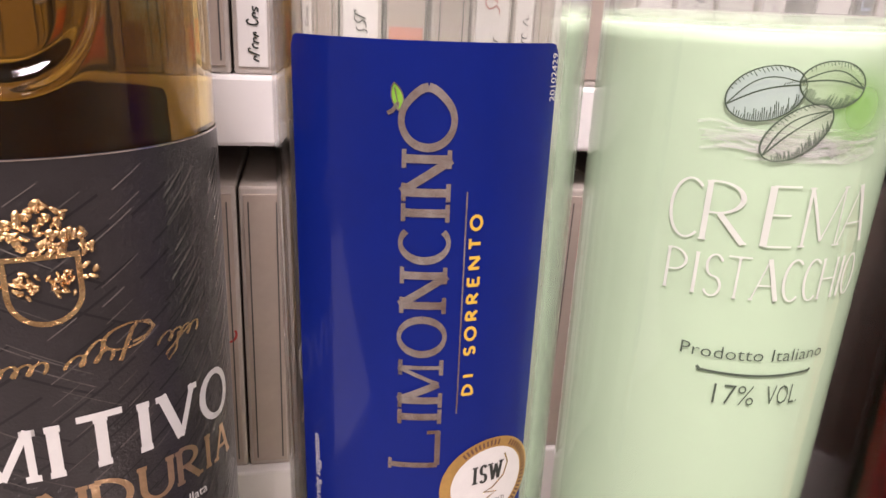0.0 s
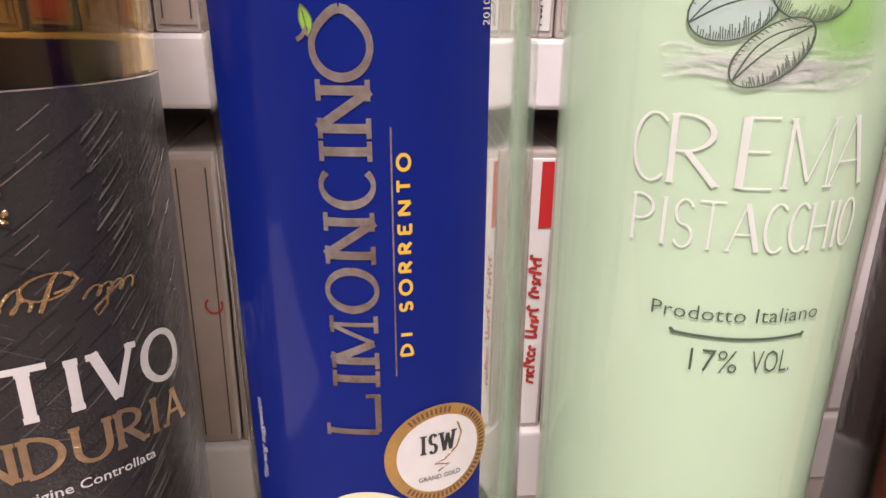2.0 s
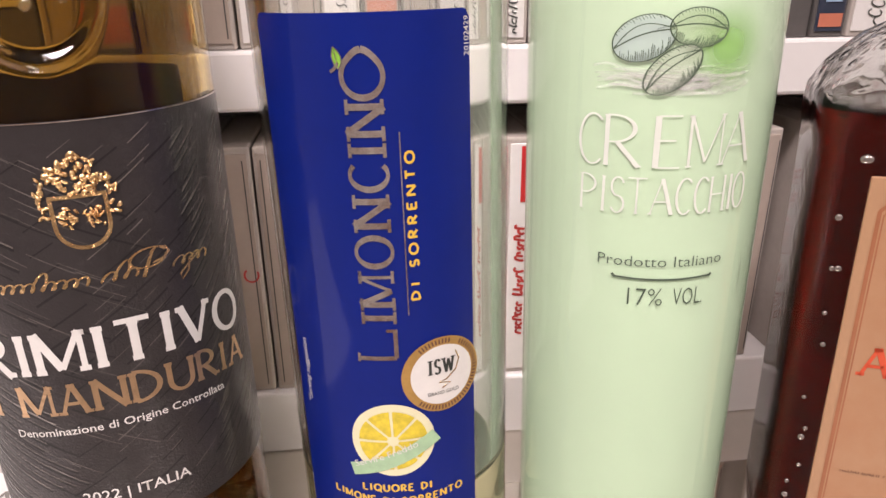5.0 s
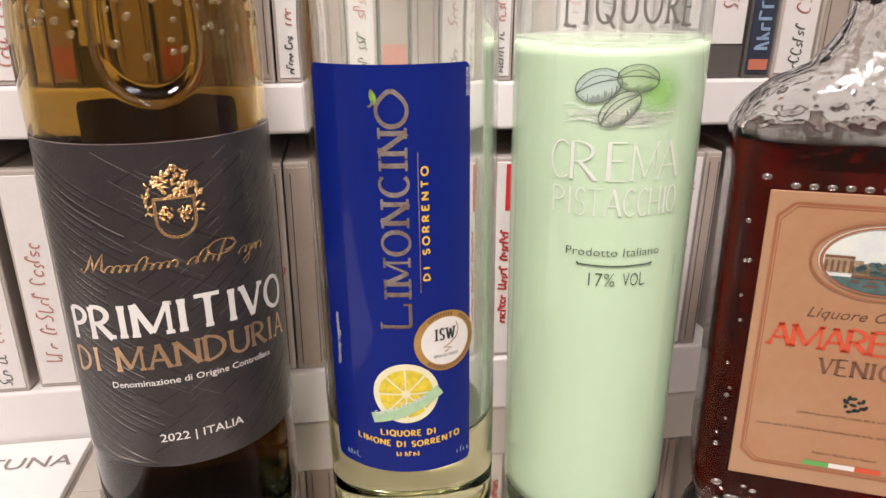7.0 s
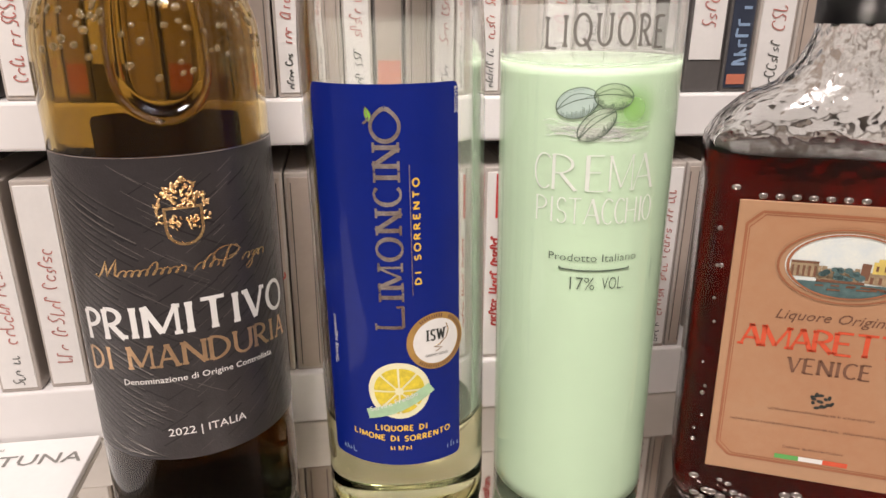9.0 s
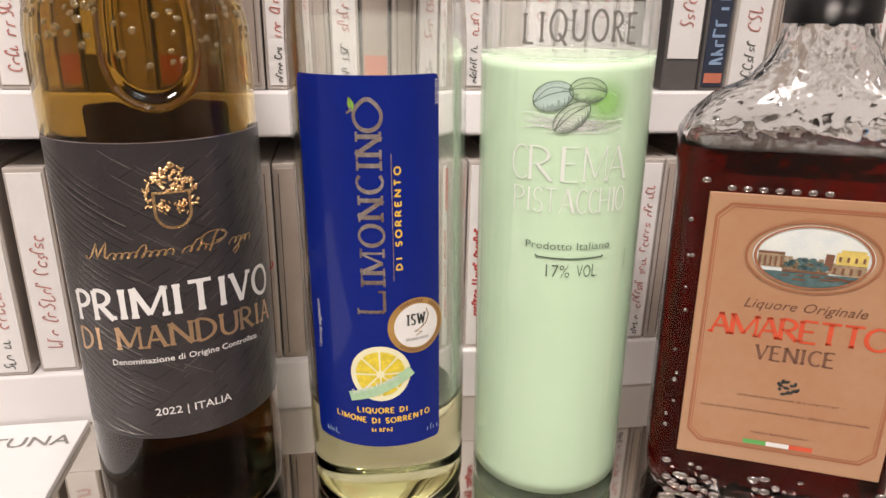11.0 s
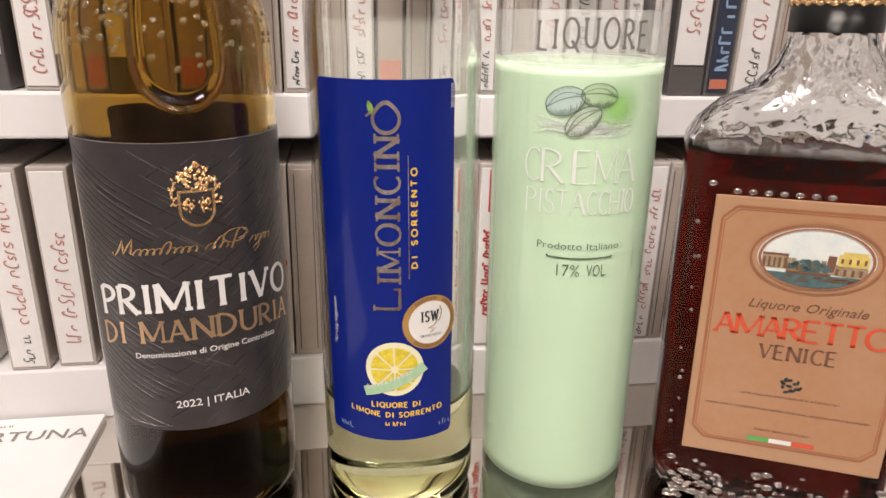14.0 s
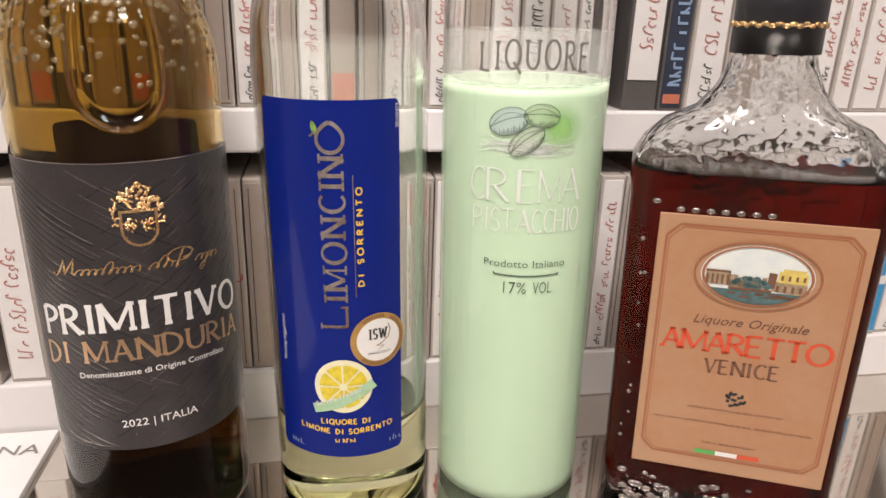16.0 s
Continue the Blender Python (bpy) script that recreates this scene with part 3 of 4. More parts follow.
# ---- limoncino bottle ----
def limoncino():
    r = 0.0348
    t = thing("limoncino_bottle", pose(-0.0014, 0.0326, 0.0, 0, -1.1, 0), "clear glass bottle, nearly empty of lemon liqueur, with tall blue label", "bottle", "bottles on the mirror top")
    outer = curve_points([(0, 0.0030), (0.012, 0.0026), (0.021, 0.0016), (0.0270, 0.0006), (0.0300, 0.0004), (0.0328, 0.0020), (0.0344, 0.0055), (r, 0.010), (r, 0.10), (r, 0.200), (0.0342, 0.212), (0.0333, 0.222), (0.0308, 0.232),
                          (0.0256, 0.243), (0.0185, 0.253), (0.0145, 0.264), (0.0132, 0.285), (0.0132, 0.300), (0, 0.300)])
    bm = lathe(outer, 128)
    # thick walls; air above what is left of the liquid
    lathe(curve_points([(0, 0.0508), (0.0292, 0.0508), (0.0303, 0.0524), (0.0303, 0.12), (0.0303, 0.195), (0.0302, 0.211), (0.0295, 0.221), (0.0270, 0.231), (0.0220, 0.241), (0.0152, 0.251), (0.0113, 0.264), (0.0105, 0.298), (0, 0.298)]), 96, True, bm=bm)
    part("glass", bm, CLEAR_GLASS, t, "thick clear glass body").visible_shadow = False
    liquid = curve_points([(0, 0.0170), (0.010, 0.0150), (0.019, 0.0105), (0.0262, 0.0082), (0.0296, 0.0092), (0.0303, 0.0140), (0.0303, 0.03), (0.0303, 0.047), (0.0302, 0.0501), (0, 0.0501)])
    part("liquid", lathe(liquid, 96), LEMON_LIQUID, t, "pale yellow rest of the liqueur").visible_shadow = False
    part("inner_film", lathe([(0.0301, 0.0530), (0.0301, 0.10), (0.0301, 0.15), (0.0301, 0.20), (0.0299, 0.212)], 96), MILKY_FILM, t, "thin milky film inside the glass")
    part("cap", lathe([(0, 0.2995), (0.0148, 0.2995), (0.0152, 0.3005), (0.0152, 0.323), (0.0146, 0.3245), (0, 0.3245)], 48), SILVER_CAP, t, "silver screw cap")
    lab = part("label", wrapped(sheet(arc(r, 95.0), 0.1507, 0.0022, 60), r + 0.00025, -60.0, 0.0421), BLUE_LABEL, t, "deep blue paper label")
    part("label_back", wrapped(sheet(arc(r, 94.6), 0.1503, 0.0022, 60), r + 0.0001, -59.8, 0.0423), WHITE_INK, t, "white back of the label")
    tr = r + 0.00045
    # vertical name
    bm = bmesh.new()
    lettering(bm, "IMONCIN", 0.0565, 0.0094, 0.175, 0.095, 0.19, 0.36, (0.0118, 0))
    quad(bm, (0.0004, 0.0006), (0.0004, 0.0108), 0.0013)
    quad(bm, (0.0004, 0.0006), (0.0090, 0.0006), 0.0012)
    quad(bm, (-0.0008, 0.0109), (0.0020, 0.0109), 0.0008)
    quad(bm, (0.0088, 0.0002), (0.0088, 0.0030), 0.0009)
    stroke(bm, [(0.0754 + 0.0050 * math.cos(a) + 0.0010 * max(0, math.cos(a)) ** 8, 0.0047 + 0.0049 * math.sin(a)) for a in (2 * math.pi * k / 30 for k in range(31))], 0.0016, 0.0012)
    stroke(bm, [(0.0778, 0.0086), (0.0782, 0.0104), (0.0770, 0.0112), (0.0764, 0.0122)], 0.0008)
    part("name_lettering", wrapped(turned(bm, 90), tr, -2.7, 0.1035), SILVER_FOIL, lab, "silver foil capitals running upwards")
    blade = [(0.0013 * math.sin(math.pi * k / 12) ** 0.8 * (1 if side else -1) + 0.0010 * (k / 12) ** 2 - 0.0006, -0.0034 + 0.0068 * k / 12) for side in (0, 1) for k in (range(13) if side else range(12, 0, -1))]
    blade = [(-x * 0.85, y * 0.74) for x, y in blade]
    bm = bmesh.new()
    bm.faces.new([bm.verts.new((*p, 0)) for p in blade])
    leaf = part("leaf", wrapped(bm, tr, -20.0, 0.1830), LEAF_GREEN, lab, "small green leaf")
    bm = bmesh.new()
    stroke(bm, blade + blade[:1], 0.00022)
    stroke(bm, [(0.0005, -0.0024), (0.0003, -0.0008), (-0.0002, 0.0016)], 0.00018)
    part("leaf_outline", wrapped(bm, tr + 0.0001, -20.0, 0.1830), SILVER_FOIL, leaf)
    bm = bmesh.new()
    quad(bm, (0, 0), (0.049, 0), 0.00032)
    part("rule", wrapped(turned(bm, 90), tr, 2.6, 0.1166), SILVER_FOIL, lab)
    bm = bmesh.new()
    lettering(bm, "DI SORRENTO", 0.0396, 0.0022, 0.31, 0.26, 0.0, 0.62)
    part("origin_lettering", wrapped(turned(bm, 90), tr, 7.9, 0.1211), YELLOW_INK, lab, "small yellow capitals")
    # award sticker
    bm = bmesh.new()
    ellipse(bm, 0, 0, 0.0119, 0.0119)
    badge = part("award_sticker", wrapped(bm, tr, 17.0, 0.0966), GOLD_PRINT, lab, "round white sticker with a gold rim")
    bm = bmesh.new()
    ellipse(bm, 0, 0, 0.0094, 0.0094)
    part("disc", wrapped(bm, tr + 0.00012, 17.0, 0.0966), WHITE_INK, badge)
    bm = bmesh.new()
    lettering(bm, "ISW", 0.0072, 0.0046, 0.17, 0.08, 0.15, 0.42, (-0.0040, 0.0006))
    type_set(bm, "GRAND GOLD", 0.0096, 0.0012, (-0.0048, -0.0062))
    part("sticker_letters", wrapped(bm, tr + 0.00024, 17.0, 0.0966), BLACK_INK, badge)
    bm = bmesh.new()
    for k in range(46):
        a = radians(-130 + k * 5.4 + (14 if k > 35 else 0))
        c, s = math.cos(a), math.sin(a)
        quad(bm, (0.0099 * c, 0.0099 * s), (0.0113 * c, 0.0113 * s), 0.0005)
    part("rim_print", wrapped(bm, tr + 0.00012, 17.0, 0.0966), BROWN_INK, badge)
    bm = bmesh.new()
    stroke(bm, [(0.0040, 0.0068), (0.0050, 0.0040), (0.0040, 0.0008), (0.0010, -0.0016), (-0.0012, -0.0022), (0.0022, -0.0030), (-0.0004, -0.0042)], 0.0004)
    part("glass_drawing", wrapped(bm, tr + 0.00024, 17.0, 0.0966), GOLD_FOIL, badge)
    # lemon slice
    bm = bmesh.new()
    ellipse(bm, 0, 0, 0.0122, 0.0124)
    lemon = part("lemon_picture", wrapped(bm, tr, -7.8, 0.0766), RIND, lab, "printed lemon slice with a mint banner")
    for k in range(8):
        a = k * 45 + 24
        bm = bmesh.new()
        ellipse(bm, 0.0008 * math.cos(radians(a)), 0.0008 * math.sin(radians(a)), 0.0092, 0.0092, 0, 0.10, 8, a - 21.6, a + 21.6)
        part("segment", wrapped(bm, tr + 0.00012, -7.8, 0.0766), LEMON_FLESH, lemon)
    bm = bmesh.new()
    stroke(bm, [(-0.0135 + 0.0258 * k / 16, -0.0110 + 0.0118 * k / 16 - 0.0016 * math.sin(math.pi * k / 16)) for k in range(17)], 0.0044)
    part("banner", wrapped(bm, tr + 0.00022, -7.0, 0.0766), MINT_INK, lemon)
    bm = bmesh.new()
    type_set(bm, "Servire Freddo", 0.0205, 0.0022, (0, 0), 0.1)
    turned(bm, 22)
    part("banner_lettering", wrapped(bm, tr + 0.0003, -26.5, 0.0668), WHITE_INK, lemon)
    bm = bmesh.new()
    lettering(bm, "LIQUORE DI", 0.0205, 0.0024, 0.26, 0.2, 0.0, 0.4, (-0.0103, 0.0))
    lettering(bm, "LIMONE DI SORRENTO", 0.0400, 0.0024, 0.26, 0.2, 0.0, 0.4, (-0.0200, -0.0048), rise=lambda u: 0.0016 * (2 * u - 1) ** 2)
    bars(bm, 0.0090, 0.0024, (-0.0045, -0.0090), 3)
    part("kind_lettering", wrapped(bm, tr, -7.2, 0.0585), YELLOW_INK, lab)
    bm = bmesh.new()
    type_set(bm, "*Serving suggestion", 0.0212, 0.0020, (0, 0), 0.2)
    part("side_note", wrapped(turned(bm, 90), tr, -50.5, 0.0842), WHITE_INK, lab)
    bm = bmesh.new()
    type_set(bm, "20102429", 0.0090, 0.0016)
    part("code", wrapped(turned(bm, 90), tr, 33.6, 0.1820), WHITE_INK, lab)
    bm = bmesh.new()
    bars(bm, 0.0085, 0.0030, (0, 0), 8, weight=0.14)
    part("volume_note", wrapped(bm, tr, -50, 0.0455), PALE_BLUE_INK, lab)
    bm = bmesh.new()
    bars(bm, 0.0060, 0.0026, (0, 0), 9, weight=0.14)
    part("strength_note", wrapped(bm, tr, 24, 0.0465), PALE_BLUE_INK, lab)


# ---- pistachio cream bottle ----
def crema():
    r = 0.0337
    t = thing("cream_liqueur_bottle", pose(0.0728, 0.0250, 0.0, 0, -1.1, 0), "clear glass bottle filled with pale green pistachio cream", "bottle", "bottles on the mirror top")
    outer = curve_points([(0, 0.0040), (0.020, 0.0030), (0.0285, 0.0006), (0.0318, 0.0010), (0.0334, 0.0040), (r, 0.009), (r, 0.10), (r, 0.232), (0.0332, 0.243), (0.0300, 0.254), (0.0220, 0.264),
                          (0.0150, 0.272), (0.0132, 0.282), (0.0132, 0.305), (0, 0.305)])
    bm = lathe(outer, 128)
    lathe(curve_points([(0, 0.1984), (0.0305, 0.1984), (0.0314, 0.2000), (0.0314, 0.232), (0.0308, 0.242), (0.0276, 0.251), (0.0196, 0.261), (0.0126, 0.270), (0.0108, 0.282), (0.0108, 0.303), (0, 0.303)]), 96, True, bm=bm)
    part("glass", bm, FROST_GLASS, t, "clear glass body").visible_shadow = False
    part("cream", lathe(curve_points([(0, 0.0125), (0.022, 0.0118), (0.0300, 0.0130), (0.0329, 0.0165), (0.0335, 0.021), (0.0335, 0.193), (0.0333, 0.1968), (0.0318, 0.1978), (0, 0.1975)]), 96), CREAM, t, "pale green cream")
    part("cream_film", lathe([(0.0316, 0.1990), (0.0316, 0.2060), (0.0316, 0.2120), (0.0316, 0.2180)], 96), FILM, t, "thin pale film inside the glass")
    part("cap", lathe([(0, 0.3045), (0.0150, 0.3045), (0.0154, 0.3055), (0.0154, 0.330), (0.0148, 0.3315), (0, 0.3315)], 48), SILVER_CAP, t, "silver screw cap")
    tr = r + 0.00025
    c = -15.0
    # hand-drawn capitals, each at its own angle round the glass
    bm = bmesh.new()
    for ch, a0, a1, heavy in (("C", -50.5, -41.0, 0.055), ("R", -38.2, -24.5, 0.09), ("E", -17.6, -7.6, 0.115), ("M", -4.0, 10.2, 0.052), ("A", 11.2, 25.5, 0.09)):
        lettering(bm, ch, arc(r, a1 - a0), 0.0128, heavy, 0.030, 0.06, 0.0, (arc(r, a0), 0))
    part("cream_lettering", wrapped(bm, tr, 0, 0.1556), PEARL_INK, t, "pearl white drawn capitals")
    bm = bmesh.new()
    for ch, a0, a1, heavy in (("P", -48.5, -42.0, 0.09), ("I", -39.4, -37.4, 0.10), ("S", -35.0, -29.5, 0.08), ("T", -28.0, -20.0, 0.07), ("A", -18.2, -9.2, 0.14), ("C", -7.4, -1.6, 0.09),
                              ("C", 0.6, 6.0, 0.09), ("H", 8.0, 14.6, 0.09), ("I", 17.0, 19.0, 0.12), ("O", 20.0, 26.8, 0.10)):
        lettering(bm, ch, arc(r, a1 - a0), 0.0094, heavy * 0.75, 0.036, 0.05, 0.0, (arc(r, a0), 0))
    part("pistachio_lettering", wrapped(bm, tr, 0, 0.1434), PEARL_INK, t, "pearl white drawn capitals")
    bm = bmesh.new()
    type_set(bm, "Prodotto Italiano", arc(r, 57), 0.0032, (-arc(r, 28.5), 0), weight=-0.008)
    part("origin_lettering", wrapped(bm, tr, c + 4.6, 0.1288), OLIVE_INK, t)
    bm = bmesh.new()
    stroke(bm, [(arc(r, -22.4 + 44.8 * k / 20), -0.0004 * math.sin(math.pi * k / 20)) for k in range(21)], 0.00055)
    quad(bm, (arc(r, -22.8), 0.0007), (arc(r, -21.2), -0.0003), 0.0007)
    quad(bm, (arc(r, 22.8), 0.0005), (arc(r, 21.6), -0.0003), 0.0007)
    part("rule", wrapped(bm, tr, c + 5.6, 0.1256), OLIVE_INK, t)
    bm = bmesh.new()
    type_set(bm, "17%", arc(r, 15.5), 0.0054, (arc(r, -24.6), 0), weight=-0.012)
    type_set(bm, "VOL.", arc(r, 14.5), 0.0054, (arc(r, -4.4), 0), weight=-0.012)
    part("strength_lettering", wrapped(bm, tr, 0, 0.1176), OLIVE_INK, t)
    bm = bmesh.new()
    lettering(bm, "LIQUORE", arc(r, 70), 0.0100, 0.095, 0.085, 0.09, 0.42, (-arc(r, 35), 0), rise=lambda u: 0.0014 * (1 - (2 * u - 1) ** 2))
    part("liqueur_lettering", wrapped(bm, tr, c + 4.2, 0.2040), DARK_GREY_INK, t, "grey drawn capitals in an arch")
    # pistachio drawing
    rnd = random.Random(4)
    bm = bmesh.new()
    for j in range(46):
        a0, a1 = -46 + rnd.uniform(0, 22), 21 - rnd.uniform(0, 24)
        if j % 3 == 2:
            a0 = rnd.uniform(-8, 4)
        lift, wave = rnd.gauss(0, 0.0013), rnd.uniform(0, 9)
        done = len(bm.verts)
        stroke(bm, [(arc(r, a0 + (a1 - a0) * k / 30), lift + 0.0011 * noise.noise((k * 0.13, wave, 0)) + 0.0006 * math.sin(k * 0.2 + 1)) for k in range(31)], rnd.uniform(0.0003, 0.0012), rnd.uniform(0.0002, 0.0007))
        bm.verts.ensure_lookup_table()
        for v in bm.verts[done:]:
            v.co.z = 0.000004 * j
    part("brush_smear", wrapped(bm, tr - 0.00012, 0, 0.1768), SMEAR_INK, t, "pale brushed streaks", kind="stuff")
    bm = bmesh.new()
    ellipse(bm, 0, 0, 0.0125, 0.0125)
    part("green_wash", wrapped(bm, tr + 0.00004, 8.0, 0.1842), WASH_INK, t, "soft green print behind the nuts")
    nuts = ((-26.0, 0.1864, 0.0074, 0.0051, 18, NUT_BLUE, 0.0), (-5.0, 0.1886, 0.0068, 0.0044, -4, NUT_GREEN, 0.00006), (-14.0, 0.1792, 0.0076, 0.0043, 38, NUT_PALE, 0.00012))
    for a, z, rx, ry, turn, mat, up in nuts:
        bm = bmesh.new()
        ellipse(bm, 0, 0, rx, ry, turn)
        nut = part("pistachio_picture", wrapped(bm, tr + 0.0001 + up, a, z), mat, t, "printed pistachio nut")
        bm = bmesh.new()
        q, s = math.cos(radians(turn)), math.sin(radians(turn))
        at = lambda u, v: (u * rx * q - v * ry * s, u * rx * s + v * ry * q)
        stroke(bm, [at(math.cos(2 * math.pi * k / 40), math.sin(2 * math.pi * k / 40)) for k in range(41)], 0.00034, 0.00022)
        # the split shell with the kernel between
        stroke(bm, [at(-0.97 + 1.94 * k / 16, -0.02 + 0.62 * math.sin(math.pi * k / 16)) for k in range(17)], 0.00030, 0.0002)
        stroke(bm, [at(-0.97 + 1.94 * k / 16, -0.04 + 0.22 * math.sin(math.pi * k / 16)) for k in range(17)], 0.00028)
        for k in range(34):
            u = -0.86 + 1.72 * k / 34
            e = -math.sqrt(max(0.0, 1 - u * u))
            quad(bm, at(u, e * 0.96), at(u + 0.06, e * rnd.uniform(0.35, 0.8)), 0.00017)
            if k % 2:
                quad(bm, at(u, -e * 0.96), at(u + 0.05, -e * rnd.uniform(0.72, 0.88)), 0.00015)
        for k in range(9):
            u = 0.45 + 0.06 * k
            quad(bm, at(u, 0.16), at(u + 0.04, 0.16 + rnd.uniform(0.1, 0.25) * (1 - u)), 0.00014)
        part("ink_drawing", wrapped(bm, tr + 0.00014 + up, a, z), OLIVE_INK, nut)
    bm = bmesh.new()
    bars(bm, 0.008, 0.0008, (0, 0), 21)
    part("side_note", wrapped(turned(bm, 90), tr, 34, 0.1185), OLIVE_INK, t)


# ---- red wine bottle ----
def wine():
    r = 0.0390
    t = thing("wine_bottle", pose(-0.0910, 0.0385, 0.0, 0, -0.3, 0), "amber glass wine bottle with a black and gold label", "bottle", "bottles on the mirror top")
    rnd = random.Random(11)

    def relief(a, z):
        if z < 0.178 or z > 0.245:
            return 0.0
        d = (math.degrees(a) + 180) % 360 - 180
        total = 0.0
        # shield rim: a rounded U
        x, y = radians(d - 16.5) * r, z - 0.1985
        edge = (abs(x) - 0.0135) if y > 0 else (math.hypot(x, y * 0.86) - 0.0135)
        if z < 0.238 and abs(edge) < 0.004:
            total += 0.0017 * math.exp(-(edge / 0.0013) ** 2)
        return total
    low = curve_points([(0, 0.022), (0.012, 0.019), (0.024, 0.006), (0.0300, 0.0010), (0.0345, 0.0008), (0.0378, 0.004), (r, 0.009), (r, 0.05), (r, 0.176)], 0.003)
    high = curve_points([(r, 0.176), (r, 0.198), (0.0380, 0.210), (0.0348, 0.220), (0.0290, 0.231), (0.0220, 0.242), (0.0170, 0.252), (0.0150, 0.264)], 0.0007)
    top = [(0.0148, 0.290), (0.0148, 0.303), (0, 0.303)]
    bm = lathe(low[:-1] + high + top, 320, shift=relief)
    lathe(curve_points([(0, 0.0985), (0.0342, 0.0985), (0.0357, 0.1000), (0.0357, 0.150), (0.0357, 0.196), (0.0346, 0.210), (0.0316, 0.219), (0.0258, 0.230), (0.0190, 0.241), (0.0140, 0.252), (0.0118, 0.265), (0.0110, 0.300), (0, 0.300)]), 96, True, bm=bm)
    part("glass", bm, AMBER_GLASS, t, "amber-green glass with an embossed shield and grapes")
    # raised grapes, cast in the shoulder round and inside the shield
    bm = bmesh.new()
    bmesh.ops.create_icosphere(bm, subdivisions=2, radius=1.0)
    grape = part("grape", bm, LIT_GRAPE_GLASS, t, "raised glossy glass grape")
    spots = [(16 + side * rnd.uniform(22, 72), 0.200 + 0.042 * rnd.random() ** 0.8) for side in (-1, 1) for k in range(74)]
    spots += [(16 + rnd.uniform(-17, 17), rnd.uniform(0.194, 0.226)) for k in range(24)]
    # crowded high up to carry the lamp's highlight
    spots += [(16 + rnd.uniform(-22, 14), rnd.uniform(0.222, 0.241)) for k in range(56)]
    for k, (d, z) in enumerate(spots):
        i = next(i for i, p in enumerate(high) if p[1] >= z)
        (r0, z0), (r1, z1) = high[i - 1], high[i]
        lean = math.degrees(math.atan2(r0 - r1, z1 - z0))
        ob = grape if k == 0 else new("grape", grape.data)
        ob.parent = t
        size = rnd.uniform(0.0008, 0.0013)
        ob.matrix_local = pose(r0 * math.sin(radians(d)), -r0 * math.cos(radians(d)), z, 0, 0, d) @ pose(0, 0, 0, -lean, rnd.uniform(-50, 10), 0) @ Matrix.Diagonal((size * 1.4, size * 0.55, size * 1.05, 1))
    part("wine", lathe(curve_points([(0, 0.030), (0.012, 0.028), (0.025, 0.012), (0.031, 0.008), (0.0350, 0.012), (0.0357, 0.020), (0.0357, 0.094), (0.0356, 0.0978), (0, 0.0978)]), 96), WINE_LIQUID, t, "dark red wine")
    part("neck_foil", lathe([(0.0151, 0.2655), (0.0156, 0.2665), (0.0153, 0.3035), (0.0148, 0.3045), (0, 0.3045)], 48), CORK_FOIL, t, "black foil over the neck")
    lab = part("label", wrapped(sheet(arc(r, 159), 0.1172, 0.0012, 70), r + 0.00025, -60, 0.0530), BLACK_LABEL, t, "charcoal paper label with slanting embossed lines")
    part("back_label", wrapped(sheet(arc(r, 104), 0.1140, 0.0020, 50), r + 0.0002, 136, 0.0610), LABEL_BACK, t, "dark brown label on the back of the bottle")
    tr = r + 0.00040
    # slanting embossed lines: flat pale strips for glints, dark ones for their shaded sides
    bm, dark = bmesh.new(), bmesh.new()
    for start in (16, 36, 56, 78):
        for k in range(25):
            x = arc(r, start + rnd.uniform(-5, 5))
            y = 0.003 + 0.0042 * k + rnd.uniform(-0.0008, 0.0008)
            n = rnd.uniform(0.003, 0.011)
            q = radians(33)
            e = (min(x + n * math.cos(q), arc(r, 98)), min(y + n * math.sin(q), 0.1095))
            if rnd.random() < 0.75:
                quad(bm, (x, y), e, rnd.uniform(0.00012, 0.00030))
    for k in range(40):
        y = 0.1085 - 0.0027 * k
        if y < 0.002:
            break
        n = rnd.uniform(0.020, 0.042)
        a = (arc(r, -56), y)
        q = radians(-27)
        e = (a[0] + n * math.cos(q), max(0.0015, a[1] + n * math.sin(q)))
        quad(bm, a, e, rnd.uniform(0.00018, 0.0004))
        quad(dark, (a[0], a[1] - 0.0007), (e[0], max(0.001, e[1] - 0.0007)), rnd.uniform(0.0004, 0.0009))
        x = arc(r, rnd.uniform(-25, 20))
        if y > 0.02:
            quad(bm, (x, y), (x + 0.010, y - 0.006), rnd.uniform(0.00012, 0.00025))
    q = radians(40)
    for k in range(36):
        y = 0.003 + 0.0028 * k
        for at, most in ((57, 0.011), (74, 0.013)):
            x = arc(r, at + rnd.uniform(-4, 4))
            n = most * rnd.uniform(0.6, 1.0)
            e = (min(x + n * math.cos(q), arc(r, 98)), min(y + n * math.sin(q), 0.1095))
            quad(bm, (x, y), e, rnd.uniform(0.00028, 0.00055))
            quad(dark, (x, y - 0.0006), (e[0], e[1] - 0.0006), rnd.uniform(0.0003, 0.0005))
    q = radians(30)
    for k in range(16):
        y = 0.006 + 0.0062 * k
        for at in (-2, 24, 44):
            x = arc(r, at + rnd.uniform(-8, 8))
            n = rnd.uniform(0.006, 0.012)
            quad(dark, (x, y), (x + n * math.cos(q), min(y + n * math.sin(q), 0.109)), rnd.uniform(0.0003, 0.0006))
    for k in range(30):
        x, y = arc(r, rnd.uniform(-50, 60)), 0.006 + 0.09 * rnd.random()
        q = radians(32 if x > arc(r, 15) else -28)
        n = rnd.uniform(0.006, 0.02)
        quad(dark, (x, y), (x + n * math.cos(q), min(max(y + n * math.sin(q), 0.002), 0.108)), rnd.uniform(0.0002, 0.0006))
